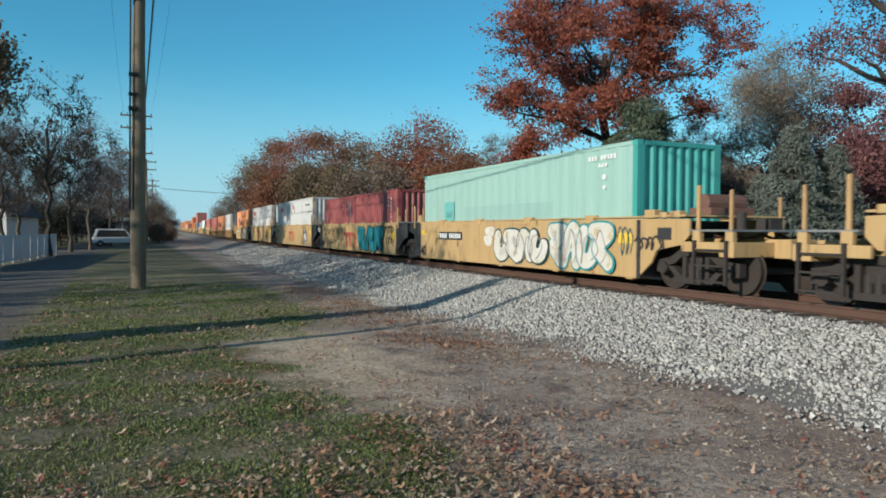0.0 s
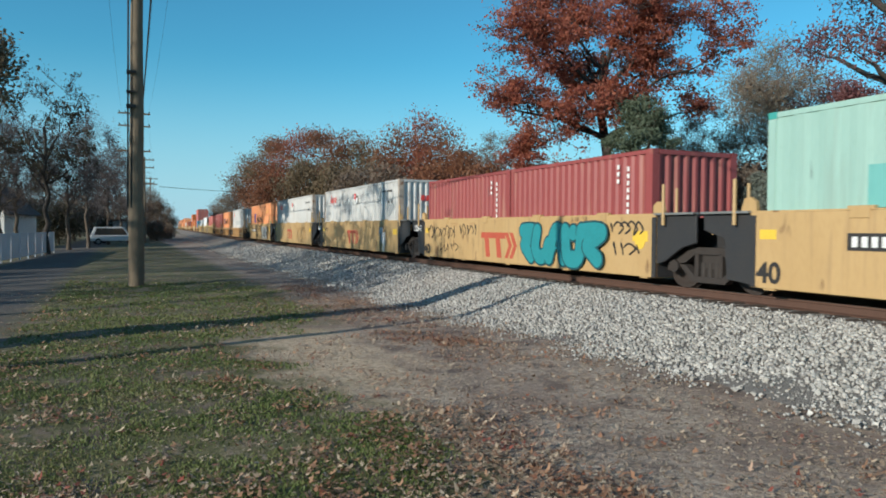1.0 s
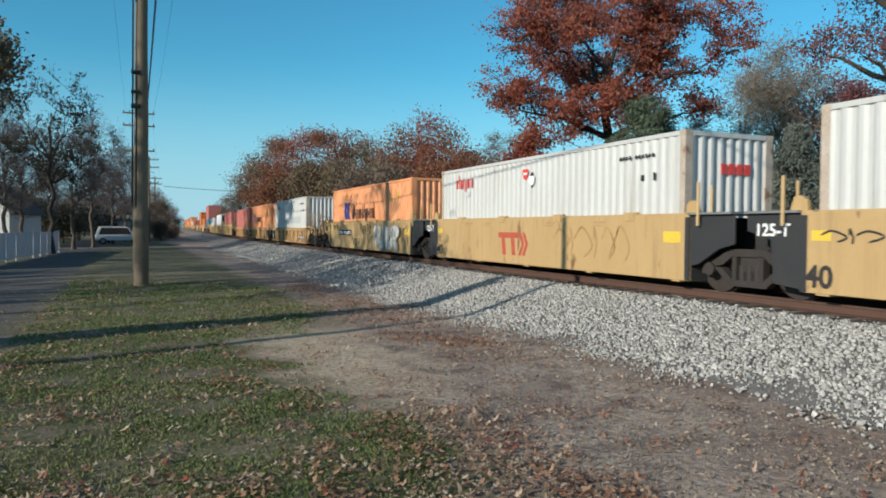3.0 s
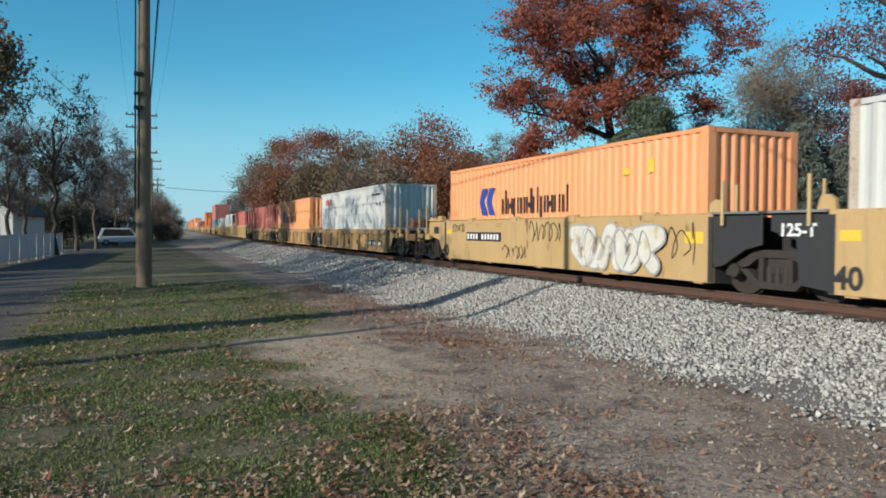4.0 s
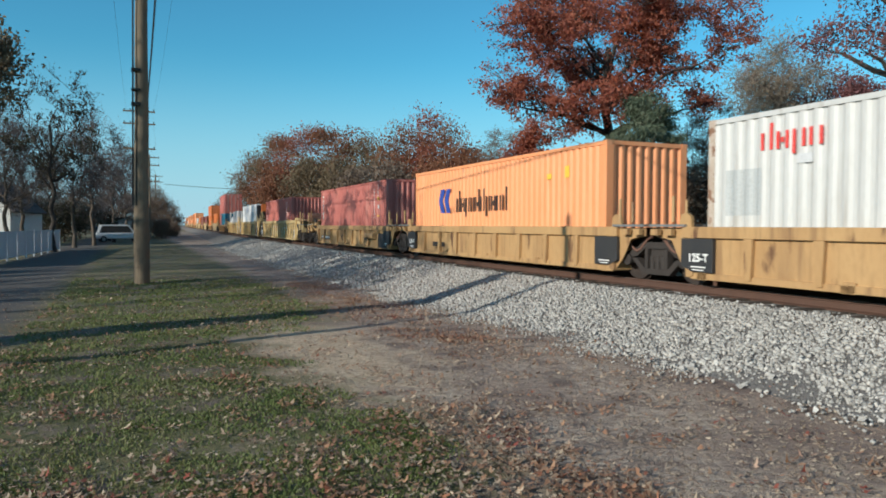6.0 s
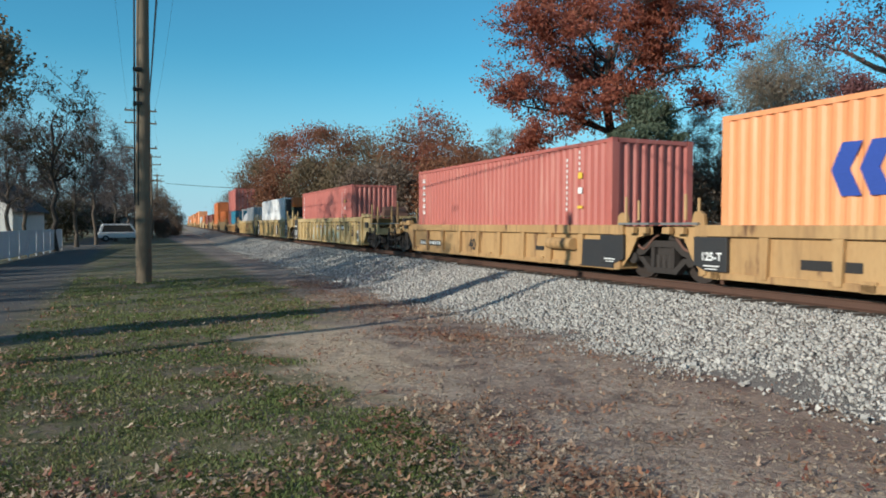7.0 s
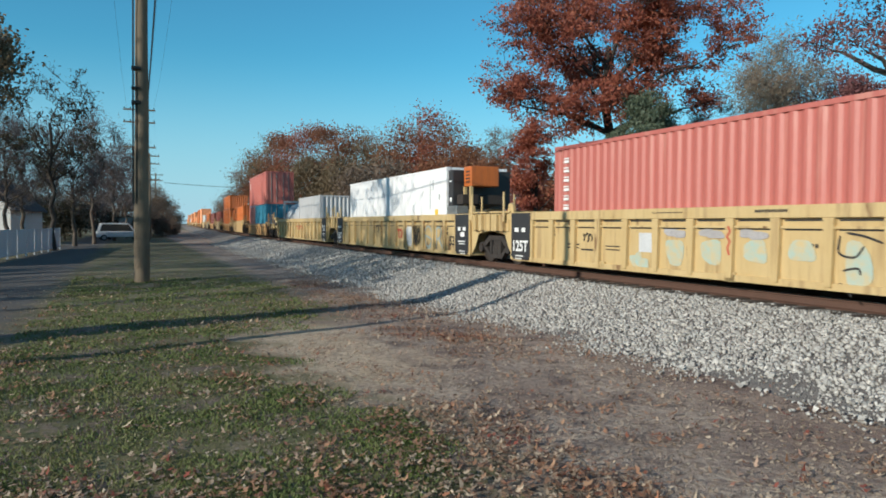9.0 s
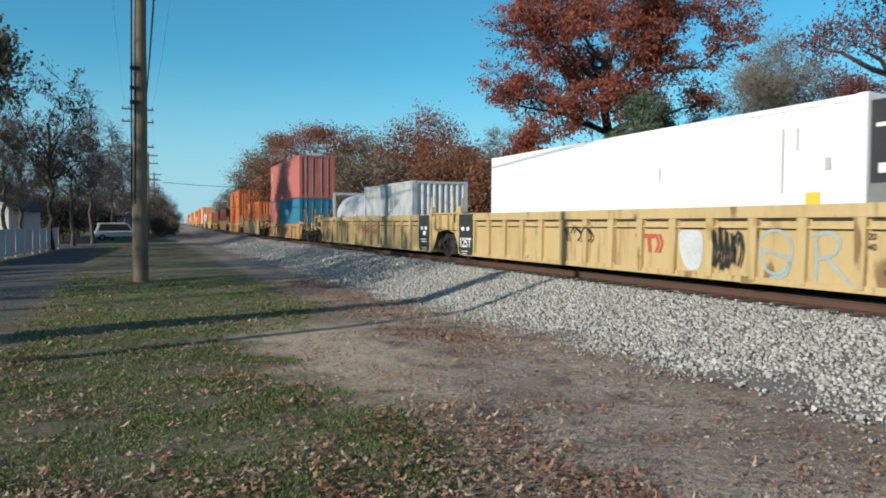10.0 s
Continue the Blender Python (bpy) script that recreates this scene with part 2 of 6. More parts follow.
M = {
    "ground": ground_material(),
    "ballast": material("ballast", (0.22, 0.205, 0.19), 0.9, dark=(0.10, 0.095, 0.09), scale=9, fine=45, bump=1.0, bump_size=0.04, spread=0.0),
    "stone": material("stone", (0.52, 0.50, 0.465), 0.88, dark=(0.27, 0.255, 0.235), scale=4, fine=30, bump=0.4, spread=0.6),
    "rail": material("rail_steel", (0.115, 0.062, 0.045), 0.75, 0.2, dark=(0.065, 0.037, 0.028), scale=5, fine=60),
    "rail_head": material("worn_steel", (0.42, 0.38, 0.35), 0.35, 0.9, scale=5, fine=60),
    "tie": material("creosoted_wood", (0.075, 0.055, 0.042), 0.9, scale=3, fine=30, bump=0.6, spread=0.25),
    "yellow": material("yellow_paint", (0.50, 0.335, 0.155), 0.55, dark=(0.42, 0.27, 0.115), scale=1.2, amount=0.8, fine=22, bump=0.05,
                       spot=(0.20, 0.115, 0.055), spot_scale=2.6, spot_at=0.64, streak=0.35, runs=(0.31, 0.20, 0.10)),
    "old_yellow": material("weathered_yellow_paint", (0.48, 0.30, 0.135), 0.62, dark=(0.35, 0.20, 0.085), scale=1.2, amount=0.9, fine=22, bump=0.06,
                           spot=(0.14, 0.07, 0.035), spot_scale=2.4, spot_at=0.62, streak=0.3, runs=(0.20, 0.11, 0.055), runs_at=0.48),
    "pale_yellow": material("pale_yellow_paint", (0.55, 0.41, 0.205), 0.55, dark=(0.46, 0.32, 0.14), scale=1.0, amount=0.9, fine=22, bump=0.05,
                            spot=(0.22, 0.13, 0.06), spot_scale=2.6, spot_at=0.62, streak=0.3, runs=(0.27, 0.17, 0.08), runs_at=0.50),
    "brown_gear": material("rusty_brown_paint", (0.17, 0.085, 0.06), 0.75, dark=(0.09, 0.05, 0.04), scale=4, fine=40, bump=0.2),
    "spray_white": material("thin_white_spray_paint", (0.62, 0.61, 0.57), 0.65, dark=(0.52, 0.47, 0.37), scale=2.4, amount=1.0, fine=16, bump=0.0, spot=(0.50, 0.40, 0.24), spot_scale=3.5, spot_at=0.60),
    "black": material("black_paint", (0.028, 0.029, 0.033), 0.55, dark=(0.05, 0.045, 0.04), scale=2, fine=25, spot=(0.10, 0.085, 0.07), spot_at=0.70),
    "iron": material("cast_iron", (0.042, 0.034, 0.030), 0.8, 0.05, dark=(0.02, 0.016, 0.014), scale=4, fine=40, bump=0.3),
    "wheel": material("wheel_steel", (0.062, 0.048, 0.042), 0.55, 0.3, scale=6, fine=50),
    "grating": material("galvanised_steel", (0.33, 0.33, 0.32), 0.55, 0.6, scale=5, fine=60),
    "white_mark": material("white_marking", (0.82, 0.82, 0.80), 0.6, scale=3, amount=0.3, fine=30, bump=0.0),
    "black_mark": material("black_marking", (0.03, 0.028, 0.028), 0.6, scale=3, amount=0.3, fine=30, bump=0.0),
    "red_mark": material("red_marking", (0.48, 0.095, 0.055), 0.6, scale=3, amount=0.3, fine=30, bump=0.0),
    "bright_red_mark": material("bright_red_marking", (0.75, 0.07, 0.06), 0.6, scale=3, amount=0.3, fine=30, bump=0.0),
    "blue_mark": material("blue_marking", (0.03, 0.075, 0.36), 0.6, scale=3, amount=0.3, fine=30, bump=0.0),
    "teal_mark": material("teal_spray_paint", (0.025, 0.26, 0.29), 0.6, scale=3, amount=0.3, fine=30, bump=0.0),
    "teal_dark": material("dark_teal_spray_paint", (0.012, 0.07, 0.085), 0.6, scale=3, amount=0.3, fine=30, bump=0.0),
    "slate_mark": material("slate_blue_spray_paint", (0.40, 0.38, 0.38), 0.6, scale=3, amount=0.6, fine=30, bump=0.0),
    "sky_mark": material("thin_sky_blue_spray_paint", (0.33, 0.46, 0.43), 0.6, dark=(0.53, 0.41, 0.22), scale=5, amount=1.4, fine=30, bump=0.0),
    "pale_blue_mark": material("pale_blue_spray_paint", (0.36, 0.44, 0.44), 0.6, scale=3, amount=0.5, fine=30, bump=0.0),
    "grey_mark": material("grey_spray_paint", (0.62, 0.63, 0.64), 0.6, scale=2, amount=0.6, fine=30, bump=0.0),
    "soft_grey_mark": material("pale_grey_panel", (0.45, 0.47, 0.47), 0.6, scale=2, amount=0.2, fine=30, bump=0.0),
    "sun_yellow_mark": material("yellow_marking", (0.78, 0.52, 0.06), 0.6, scale=2, amount=0.2, fine=30, bump=0.0),
    "pole": material("weathered_pole_wood", (0.20, 0.155, 0.105), 0.9, dark=(0.085, 0.066, 0.048), scale=3, fine=30, bump=0.8, bump_size=0.02, streak=0.12),
    "cable": material("black_cable", (0.02, 0.02, 0.02), 0.6),
    "bark": material("grey_brown_bark", (0.12, 0.095, 0.075), 0.95, scale=3, fine=25, bump=0.8, bump_size=0.03, streak=0.3),
    "dark_bark": material("dark_bark", (0.055, 0.045, 0.038), 0.95, scale=3, fine=25, bump=0.8, bump_size=0.03, streak=0.3),
    "pale_bark": material("pale_bark", (0.20, 0.17, 0.14), 0.95, scale=3, fine=25, bump=0.8, bump_size=0.03, streak=0.3),
    # white vinyl, greyed and cooled in its colour for the fence's shaded side
    "vinyl": material("shade_toned_white_vinyl", (0.56, 0.58, 0.61), 0.5, scale=2, amount=0.3, fine=20, bump=0.02),
    "siding": material("white_siding", (0.74, 0.74, 0.72), 0.6, scale=2, amount=0.3, fine=20, bump=0.02),
    "shingle": material("dark_roof_shingle", (0.09, 0.085, 0.085), 0.9, scale=3, fine=14, bump=0.6),
    "pane": material("dark_window_glass", (0.03, 0.035, 0.04), 0.08, scale=2, bump=0.0),
    "car_white": material("white_car_paint", (0.75, 0.75, 0.75), 0.25, scale=2, amount=0.1, bump=0.0),
    "car_dark": material("dark_car_paint", (0.035, 0.04, 0.05), 0.25, scale=2, amount=0.1, bump=0.0),
    "rubber": material("tyre_rubber", (0.02, 0.02, 0.02), 0.85, scale=6),
    "oak_leaf": leaf_material("rust_oak_leaf", [(0.16, 0.045, 0.040), (0.31, 0.088, 0.060), (0.46, 0.155, 0.085), (0.30, 0.105, 0.10)], 0.45),
    "purple_leaf": leaf_material("dull_purple_leaf", [(0.14, 0.055, 0.068), (0.22, 0.09, 0.09), (0.26, 0.13, 0.11)]),
    "wood_leaf": leaf_material("brown_red_leaf", [(0.12, 0.055, 0.038), (0.22, 0.085, 0.045), (0.29, 0.125, 0.06), (0.20, 0.13, 0.085)]),
    "dull_leaf": leaf_material("dull_brown_leaf", [(0.14, 0.105, 0.065), (0.22, 0.165, 0.095), (0.18, 0.135, 0.09)]),
    "willow_leaf": leaf_material("pale_yellow_green_leaf", [(0.27, 0.22, 0.16), (0.36, 0.30, 0.22), (0.32, 0.22, 0.19)], 0.5),
    "needle": leaf_material("blue_grey_needle", [(0.085, 0.105, 0.088), (0.16, 0.185, 0.155), (0.25, 0.265, 0.22)], 0.3),
    "pine_needle": leaf_material("grey_green_pine_needle", [(0.055, 0.085, 0.055), (0.10, 0.135, 0.085), (0.15, 0.17, 0.11)], 0.2),
    "dark_needle": leaf_material("dark_green_needle", [(0.02, 0.04, 0.018), (0.045, 0.07, 0.03), (0.06, 0.08, 0.035)], 0.1),
    "dark_leaf": leaf_material("dark_sparse_leaf", [(0.03, 0.03, 0.016), (0.055, 0.05, 0.025), (0.07, 0.05, 0.03)]),
    "grey_twig": leaf_material("grey_purple_twig", [(0.10, 0.085, 0.085), (0.17, 0.142, 0.14), (0.13, 0.112, 0.108)]),
    "bush_leaf": leaf_material("bare_bush_twig", [(0.16, 0.12, 0.09), (0.23, 0.17, 0.125), (0.19, 0.15, 0.115)]),
    "fallen_leaf": leaf_material("fallen_leaf", [(0.095, 0.045, 0.030), (0.34, 0.12, 0.065), (0.50, 0.29, 0.17), (0.19, 0.10, 0.06), (0.68, 0.54, 0.38), (0.34, 0.09, 0.06), (0.11, 0.055, 0.036)], 0.1),
    "litter": leaf_material("dirt_litter", [(0.107, 0.078, 0.056), (0.241, 0.182, 0.136), (0.456, 0.377, 0.285), (0.161, 0.111, 0.074)], 0.0),
    "grass": leaf_material("grass_blade", [(0.080, 0.122, 0.030), (0.12, 0.165, 0.042), (0.165, 0.185, 0.062), (0.28, 0.235, 0.125)], 0.25),
}
BOX_PAINT = {
    "mint": ((0.33, 0.51, 0.45), (0.27, 0.44, 0.385)), "mint_end": ((0.06, 0.36, 0.32), (0.04, 0.26, 0.24)), "mint_patch": ((0.17, 0.45, 0.42), (0.13, 0.37, 0.35)),
    "mint_wash": ((0.295, 0.465, 0.42), (0.25, 0.40, 0.36)),
    "maroon": ((0.30, 0.068, 0.066), (0.22, 0.050, 0.050)), "white": ((0.56, 0.56, 0.545), (0.46, 0.46, 0.44)),
    "orange": ((0.80, 0.33, 0.145), (0.72, 0.27, 0.105)), "brick_red": ((0.46, 0.135, 0.11), (0.37, 0.105, 0.085)),
    "deep_orange": ((0.56, 0.15, 0.03), (0.42, 0.105, 0.025)), "brown_red": ((0.20, 0.05, 0.035), (0.14, 0.037, 0.025)),
    "blue": ((0.03, 0.20, 0.30), (0.025, 0.15, 0.23)), "clean_white": ((0.83, 0.83, 0.83), (0.76, 0.76, 0.76)),
    "grey_white": ((0.54, 0.55, 0.56), (0.38, 0.38, 0.39)),
}
BOX_RUNS = {"maroon": (0.36, 0.17, 0.12), "white": (0.36, 0.33, 0.29), "brick_red": (0.53, 0.25, 0.20), "orange": (0.85, 0.42, 0.22), "mint": (0.27, 0.40, 0.35), "grey_white": (0.28, 0.26, 0.24),
            "deep_orange": (0.30, 0.09, 0.03), "brown_red": (0.10, 0.04, 0.03), "mint_end": (0.10, 0.30, 0.26)}
for key, (light, dark) in BOX_PAINT.items():
    M[key] = material(key + "_container_paint", light, 0.5, dark=dark, scale=0.9, amount=0.6, fine=18, bump=0.03,
                      spot=tuple(0.5 * c + 0.05 for c in dark), spot_scale=2.6, spot_at=0.70, streak=0.3, runs=BOX_RUNS.get(key))
M["rusty_white"] = material("rusty_white_paint", (0.50, 0.43, 0.36), 0.65, dark=(0.34, 0.24, 0.17), scale=2.5, amount=0.9, fine=20, spot=(0.24, 0.13, 0.08), spot_scale=4, spot_at=0.6)


# ---- building helpers ----
def box(bm, x0, x1, y0, y1, z0, z1):
    v = [bm.verts.new(p) for p in ((x0, y0, z0), (x1, y0, z0), (x1, y1, z0), (x0, y1, z0), (x0, y0, z1), (x1, y0, z1), (x1, y1, z1), (x0, y1, z1))]
    for f in ((0, 3, 2, 1), (4, 5, 6, 7), (0, 1, 5, 4), (1, 2, 6, 5), (2, 3, 7, 6), (3, 0, 4, 7)):
        bm.faces.new([v[i] for i in f])
    return v


def prism(bm, outline, x0, x1, axis="x"):
    """A slab with the outline (pairs), drawn in the plane across the axis, between x0 and x1 on it."""
    def place(a, b, c):
        return {"x": (c, a, b), "y": (a, c, b), "z": (a, b, c)}[axis]
    lo = [bm.verts.new(place(a, b, x0)) for a, b in outline]
    hi = [bm.verts.new(place(a, b, x1)) for a, b in outline]
    n = len(outline)
    faces = [bm.faces.new(lo), bm.faces.new(hi[::-1])]
    for i in range(n):
        faces.append(bm.faces.new((lo[i], hi[i], hi[(i + 1) % n], lo[(i + 1) % n])))
    bmesh.ops.recalc_face_normals(bm, faces=faces)


def rod(bm, a, b, r0, r1=None, sides=8):
    a, b = Vector(a), Vector(b)
    r1 = r0 if r1 is None else r1
    turn = (b - a).to_track_quat("Z", "Y").to_matrix()
    rings = []
    for p, r in ((a, r0), (b, r1)):
        rings.append([bm.verts.new(p + turn @ Vector((math.cos(i * math.tau / sides) * r, math.sin(i * math.tau / sides) * r, 0))) for i in range(sides)])
    for i in range(sides):
        j = (i + 1) % sides
        bm.faces.new((rings[0][i], rings[0][j], rings[1][j], rings[1][i]))
    bm.faces.new(rings[0][::-1])
    bm.faces.new(rings[1])


def tube(bm, pts, r, sides=4):
    """An unbroken thin tube through the points."""
    rings = []
    for i, p in enumerate(pts):
        d = pts[min(i + 1, len(pts) - 1)] - pts[max(i - 1, 0)]
        m = d.to_track_quat("Z", "Y").to_matrix()
        rings.append([bm.verts.new(p + m @ Vector((math.cos(k * math.tau / sides) * r, math.sin(k * math.tau / sides) * r, 0))) for k in range(sides)])
    for a, b in zip(rings, rings[1:]):
        for k in range(sides):
            bm.faces.new((a[k], a[(k + 1) % sides], b[(k + 1) % sides], b[k]))


def disc_outline(r, n=20, cy=0.0, cz=0.0, ry=None):
    return [(cy + math.cos(i * math.tau / n) * r, cz + math.sin(i * math.tau / n) * (ry or r)) for i in range(n)]


def part(name, bm, mat, parent=None, label="", smooth=False, bevel=0.0):
    me = bpy.data.meshes.new(name)
    bm.to_mesh(me)
    bm.free()
    if smooth:
        me.polygons.foreach_set("use_smooth", [True] * len(me.polygons))
    me.materials.append(M[mat] if isinstance(mat, str) else mat)
    ob = new(name, me)
    if parent:
        ob.parent = parent
    if bevel:
        mod = ob.modifiers.new("bevel", "BEVEL")
        mod.width, mod.segments, mod.limit_method = bevel, 2, "ANGLE"
    if label:
        tagged(ob, label)
    return ob


def raw(name, verts, faces, mat, parent=None, smooth=False):
    me = bpy.data.meshes.new(name)
    me.from_pydata(verts, [], faces)
    me.update()
    if smooth:
        me.polygons.foreach_set("use_smooth", [True] * len(me.polygons))
    me.materials.append(M[mat])
    ob = new(name, me)
    if parent:
        ob.parent = parent
    return ob


def quads(name, centres, u, v, mat, parent=None):
    """Many small quads: centres and half-axes u, v, as n x 3 arrays."""
    n = len(centres)
    co = np.stack([centres - u - v, centres + u - v, centres + u + v, centres - u + v], 1).reshape(-1, 3)
    me = bpy.data.meshes.new(name)
    me.vertices.add(4 * n)
    me.vertices.foreach_set("co", co.ravel().astype(np.float32))
    me.loops.add(4 * n)
    me.loops.foreach_set("vertex_index", np.arange(4 * n, dtype=np.int32))
    me.polygons.add(n)
    me.polygons.foreach_set("loop_start", np.arange(0, 4 * n, 4, dtype=np.int32))
    me.update(calc_edges=True)
    me.materials.append(M[mat])
    ob = new(name, me)
    if parent:
        ob.parent = parent
    return ob


# ---- ground, ballast and track ----
def build_ground():
    g = np.array([0, 1, 2, 3, 4, 5, 6, 7, 8, 9, 10, 12, 14, 16, 18, 20, 23, 26, 30, 35, 40, 50, 60, 80, 100, 140, 200, 300, 500, 900, 1600, 2600.0])
    xs = np.concatenate([-g[:0:-1], g])
    ys = np.concatenate([-g[:0:-1], g]) + 8
    verts, faces = [], []
    for y in ys:
        for x in xs:
            side = x * math.cos(HEADING) + y * math.sin(HEADING)
            z = 0.05 * noise.noise((x * 0.25, y * 0.25, 0)) + 0.03 * noise.noise((x * 0.7, y * 0.7, 3))
            if abs(x) > 100 or y > 100 or side > 8:
                z = 0.0
            if side > 15:
                z = 0.15 * min(1, (side - 15) / 6)
            verts.append((x, y, z - 0.04))
    w = len(xs)
    for j in range(len(ys) - 1):
        for i in range(w - 1):
            a = j * w + i
            faces.append((a, a + 1, a + w + 1, a + w))
    ob = raw("ground", verts, faces, "ground", smooth=True)
    return tagged(ob, "thin autumn grass and trodden dirt beside a gravel lane", "ground", kind="structure")


BED = ((-5.0, -0.16), (-4.5, -0.02), (-3.6, 0.17), (-2.7, 0.36), (-1.95, 0.52), (-1.5, 0.56), (0, 0.56), (1.5, 0.56), (1.95, 0.52), (3.4, 0.2), (4.6, -0.12))


def bed_height(off):
    return float(np.interp(off, [b[0] for b in BED], [b[1] for b in BED]))


def sweep(name, outline, steps, mat, closed=True, parent=None, smooth=False):
    verts, faces, n = [], [], len(outline)
    for s in steps:
        for off, z in outline:
            x, y = along(s, off)
            verts.append((x, y, z))
    for k in range(len(steps) - 1):
        for i in range(n if closed else n - 1):
            j = (i + 1) % n
            faces.append((k * n + i, k * n + j, (k + 1) * n + j, (k + 1) * n + i))
    if closed:
        faces += [tuple(range(n))[::-1], tuple(range((len(steps) - 1) * n, len(steps) * n))]
    return raw(name, verts, faces, mat, parent, smooth)


STEPS = [*range(-60, 160, 4), *range(160, 620, 20)]


def build_track():
    bed = sweep("ballast", BED, STEPS, "ballast", closed=False, smooth=True)
    tagged(bed, "pale grey crushed stone ballast in a low bank", "ballast", kind="structure")
    track = new("track")
    tagged(track, "rusty steel rails on dark wooden ties in ballast", "railway track", kind="structure")
    z = RAIL
    for side in (-1, 1):
        c = side * 0.755
        foot = [(c - .075, z - .185), (c + .075, z - .185), (c + .075, z - .17), (c + .012, z - .145), (c + .012, z - .045), (c + .036, z - .035),
                (c + .036, z), (c - .036, z), (c - .036, z - .035), (c - .012, z - .045), (c - .012, z - .145), (c - .075, z - .17)]
        rail = sweep("rail", foot[::-1], STEPS, "rail", parent=track)
        head = [(c - .026, z + .001), (c + .026, z + .001), (c + .026, z + .004), (c - .026, z + .004)]
        sweep("rail_head", head, STEPS, "rail_head", parent=rail)
    bm = bmesh.new()
    box(bm, -1.42, 1.42, -.115, .115, -.12, .035)
    first = part("tie", bm, "tie", track)
    s = -14.0
    rnd = random.Random(4)
    while s < 128:
        ob = first if s == -14.0 else new("tie", first.data)
        ob.parent = track
        x, y = along(s, rnd.uniform(-.06, .06))
        ob.matrix_basis = pose(x, y, z - .205 + rnd.uniform(-.01, .01), 0, 0, math.degrees(heading(s)) + rnd.uniform(-1.5, 1.5))
        s += 0.53


build_ground()
build_track()


# ---- the train ----
SPEED = 15.7         # metres a second, towards the camera's right
MOVING = []          # thing, place of its centre along the line at the start, half its length, height
ROLLING = []         # wheelsets that turn: object, y and z of the axle


def text_part(name, words, size, mat, parent, at, label=""):
    """Raised lettering on a side that faces the camera; at is the place of its far lower corner."""
    cu = bpy.data.curves.new(name, "FONT")
    cu.body, cu.size, cu.extrude, cu.offset = words, size, 0.002, size * 0.028
    tmp = new(name, cu)
    bpy.context.view_layer.update()
    me = bpy.data.meshes.new_from_object(tmp.evaluated_get(bpy.context.evaluated_depsgraph_get()))
    bpy.data.objects.remove(tmp)
    me.materials.clear()
    me.materials.append(M[mat])
    ob = new(name, me)
    ob.parent = parent
    ob.matrix_basis = pose(*at, 90, 0, -90)
    return tagged(ob, label) if label else ob


def mark(name, parent, mat, x, rects, label=""):
    """Painted bars on a side at x: rects of y0, y1, z0, z1."""
    for y0, y1, z0, z1 in rects:
        bm = bmesh.new()
        box(bm, x - 0.005, x, min(y0, y1), max(y0, y1), z0, z1)
        part(name, bm, mat, parent, label)


def blobs(name, parent, mat, x, shapes, label=""):
    """Sprayed rounded shapes: y, z, half-width, half-height, lean."""
    for i, (y, z, a, b, lean) in enumerate(shapes):
        bm = bmesh.new()
        pts = []
        for k in range(18):
            w = k * math.tau / 18
            r = 1 + 0.10 * math.sin(3 * w + i)
            py, pz = math.copysign(abs(math.cos(w)) ** 0.7, math.cos(w)) * a * r, math.copysign(abs(math.sin(w)) ** 0.7, math.sin(w)) * b * r
            pts.append((y + py + lean * pz, z + pz))
        prism(bm, pts, x - 0.0008 * (i + 1) - 0.003, x)
        part(name, bm, mat, parent, label)


def curve(line, n=4):
    """A smooth line through the points."""
    if len(line) < 3:
        return list(line)
    shut = math.dist(line[0], line[-1]) < 1e-6
    pts = [line[-2] if shut else line[0], *line, line[1] if shut else line[-1]]
    out = []
    for i in range(1, len(pts) - 2):
        p = [np.array(q, float) for q in pts[i - 1:i + 3]]
        for k in range(n):
            t = k / n
            out.append(tuple(.5 * (2 * p[1] + (p[2] - p[0]) * t + (2 * p[0] - 5 * p[1] + 4 * p[2] - p[3]) * t * t + (3 * p[1] - p[0] - 3 * p[2] + p[3]) * t ** 3)))
    return out + [tuple(line[-1])]


def strokes(name, parent, mat, x, lines, width=0.05, label="", thick=.006):
    """Sprayed lines, each an unbroken ribbon with round ends through its (y, z) points."""
    for line in lines:
        line = curve(line)
        bm = bmesh.new()
        rows = []
        run = [0.0]
        for p, q in zip(line, line[1:]):
            run.append(run[-1] + math.dist(p, q))
        shut = math.dist(line[0], line[-1]) < 1e-6
        for i, (y, z) in enumerate(line):
            p, q = (line[-2], line[1]) if shut and i in (0, len(line) - 1) else (line[max(i - 1, 0)], line[min(i + 1, len(line) - 1)])
            d = math.hypot(q[0] - p[0], q[1] - p[1]) or 1
            e = 1.0 if shut else min(1.0, min(run[i], run[-1] - run[i]) / (width * .4 + 1e-6))
            h = width / 2 * math.sqrt(max(.16, 1 - (1 - e) ** 2))
            ny, nz = -(q[1] - p[1]) / d * h, (q[0] - p[0]) / d * h
            rows.append([bm.verts.new((xx, y + k * ny, z + k * nz)) for xx, k in ((x - thick, 1), (x - thick, -1), (x, -1), (x, 1))])
        for r, t in zip(rows, rows[1:]):
            for k in range(4):
                bm.faces.new((r[k], r[(k + 1) % 4], t[(k + 1) % 4], t[k]))
        bm.faces.new(rows[0])
        bm.faces.new(rows[-1][::-1])
        bmesh.ops.recalc_face_normals(bm, faces=bm.faces[:])
        part(name, bm, mat, parent, label)


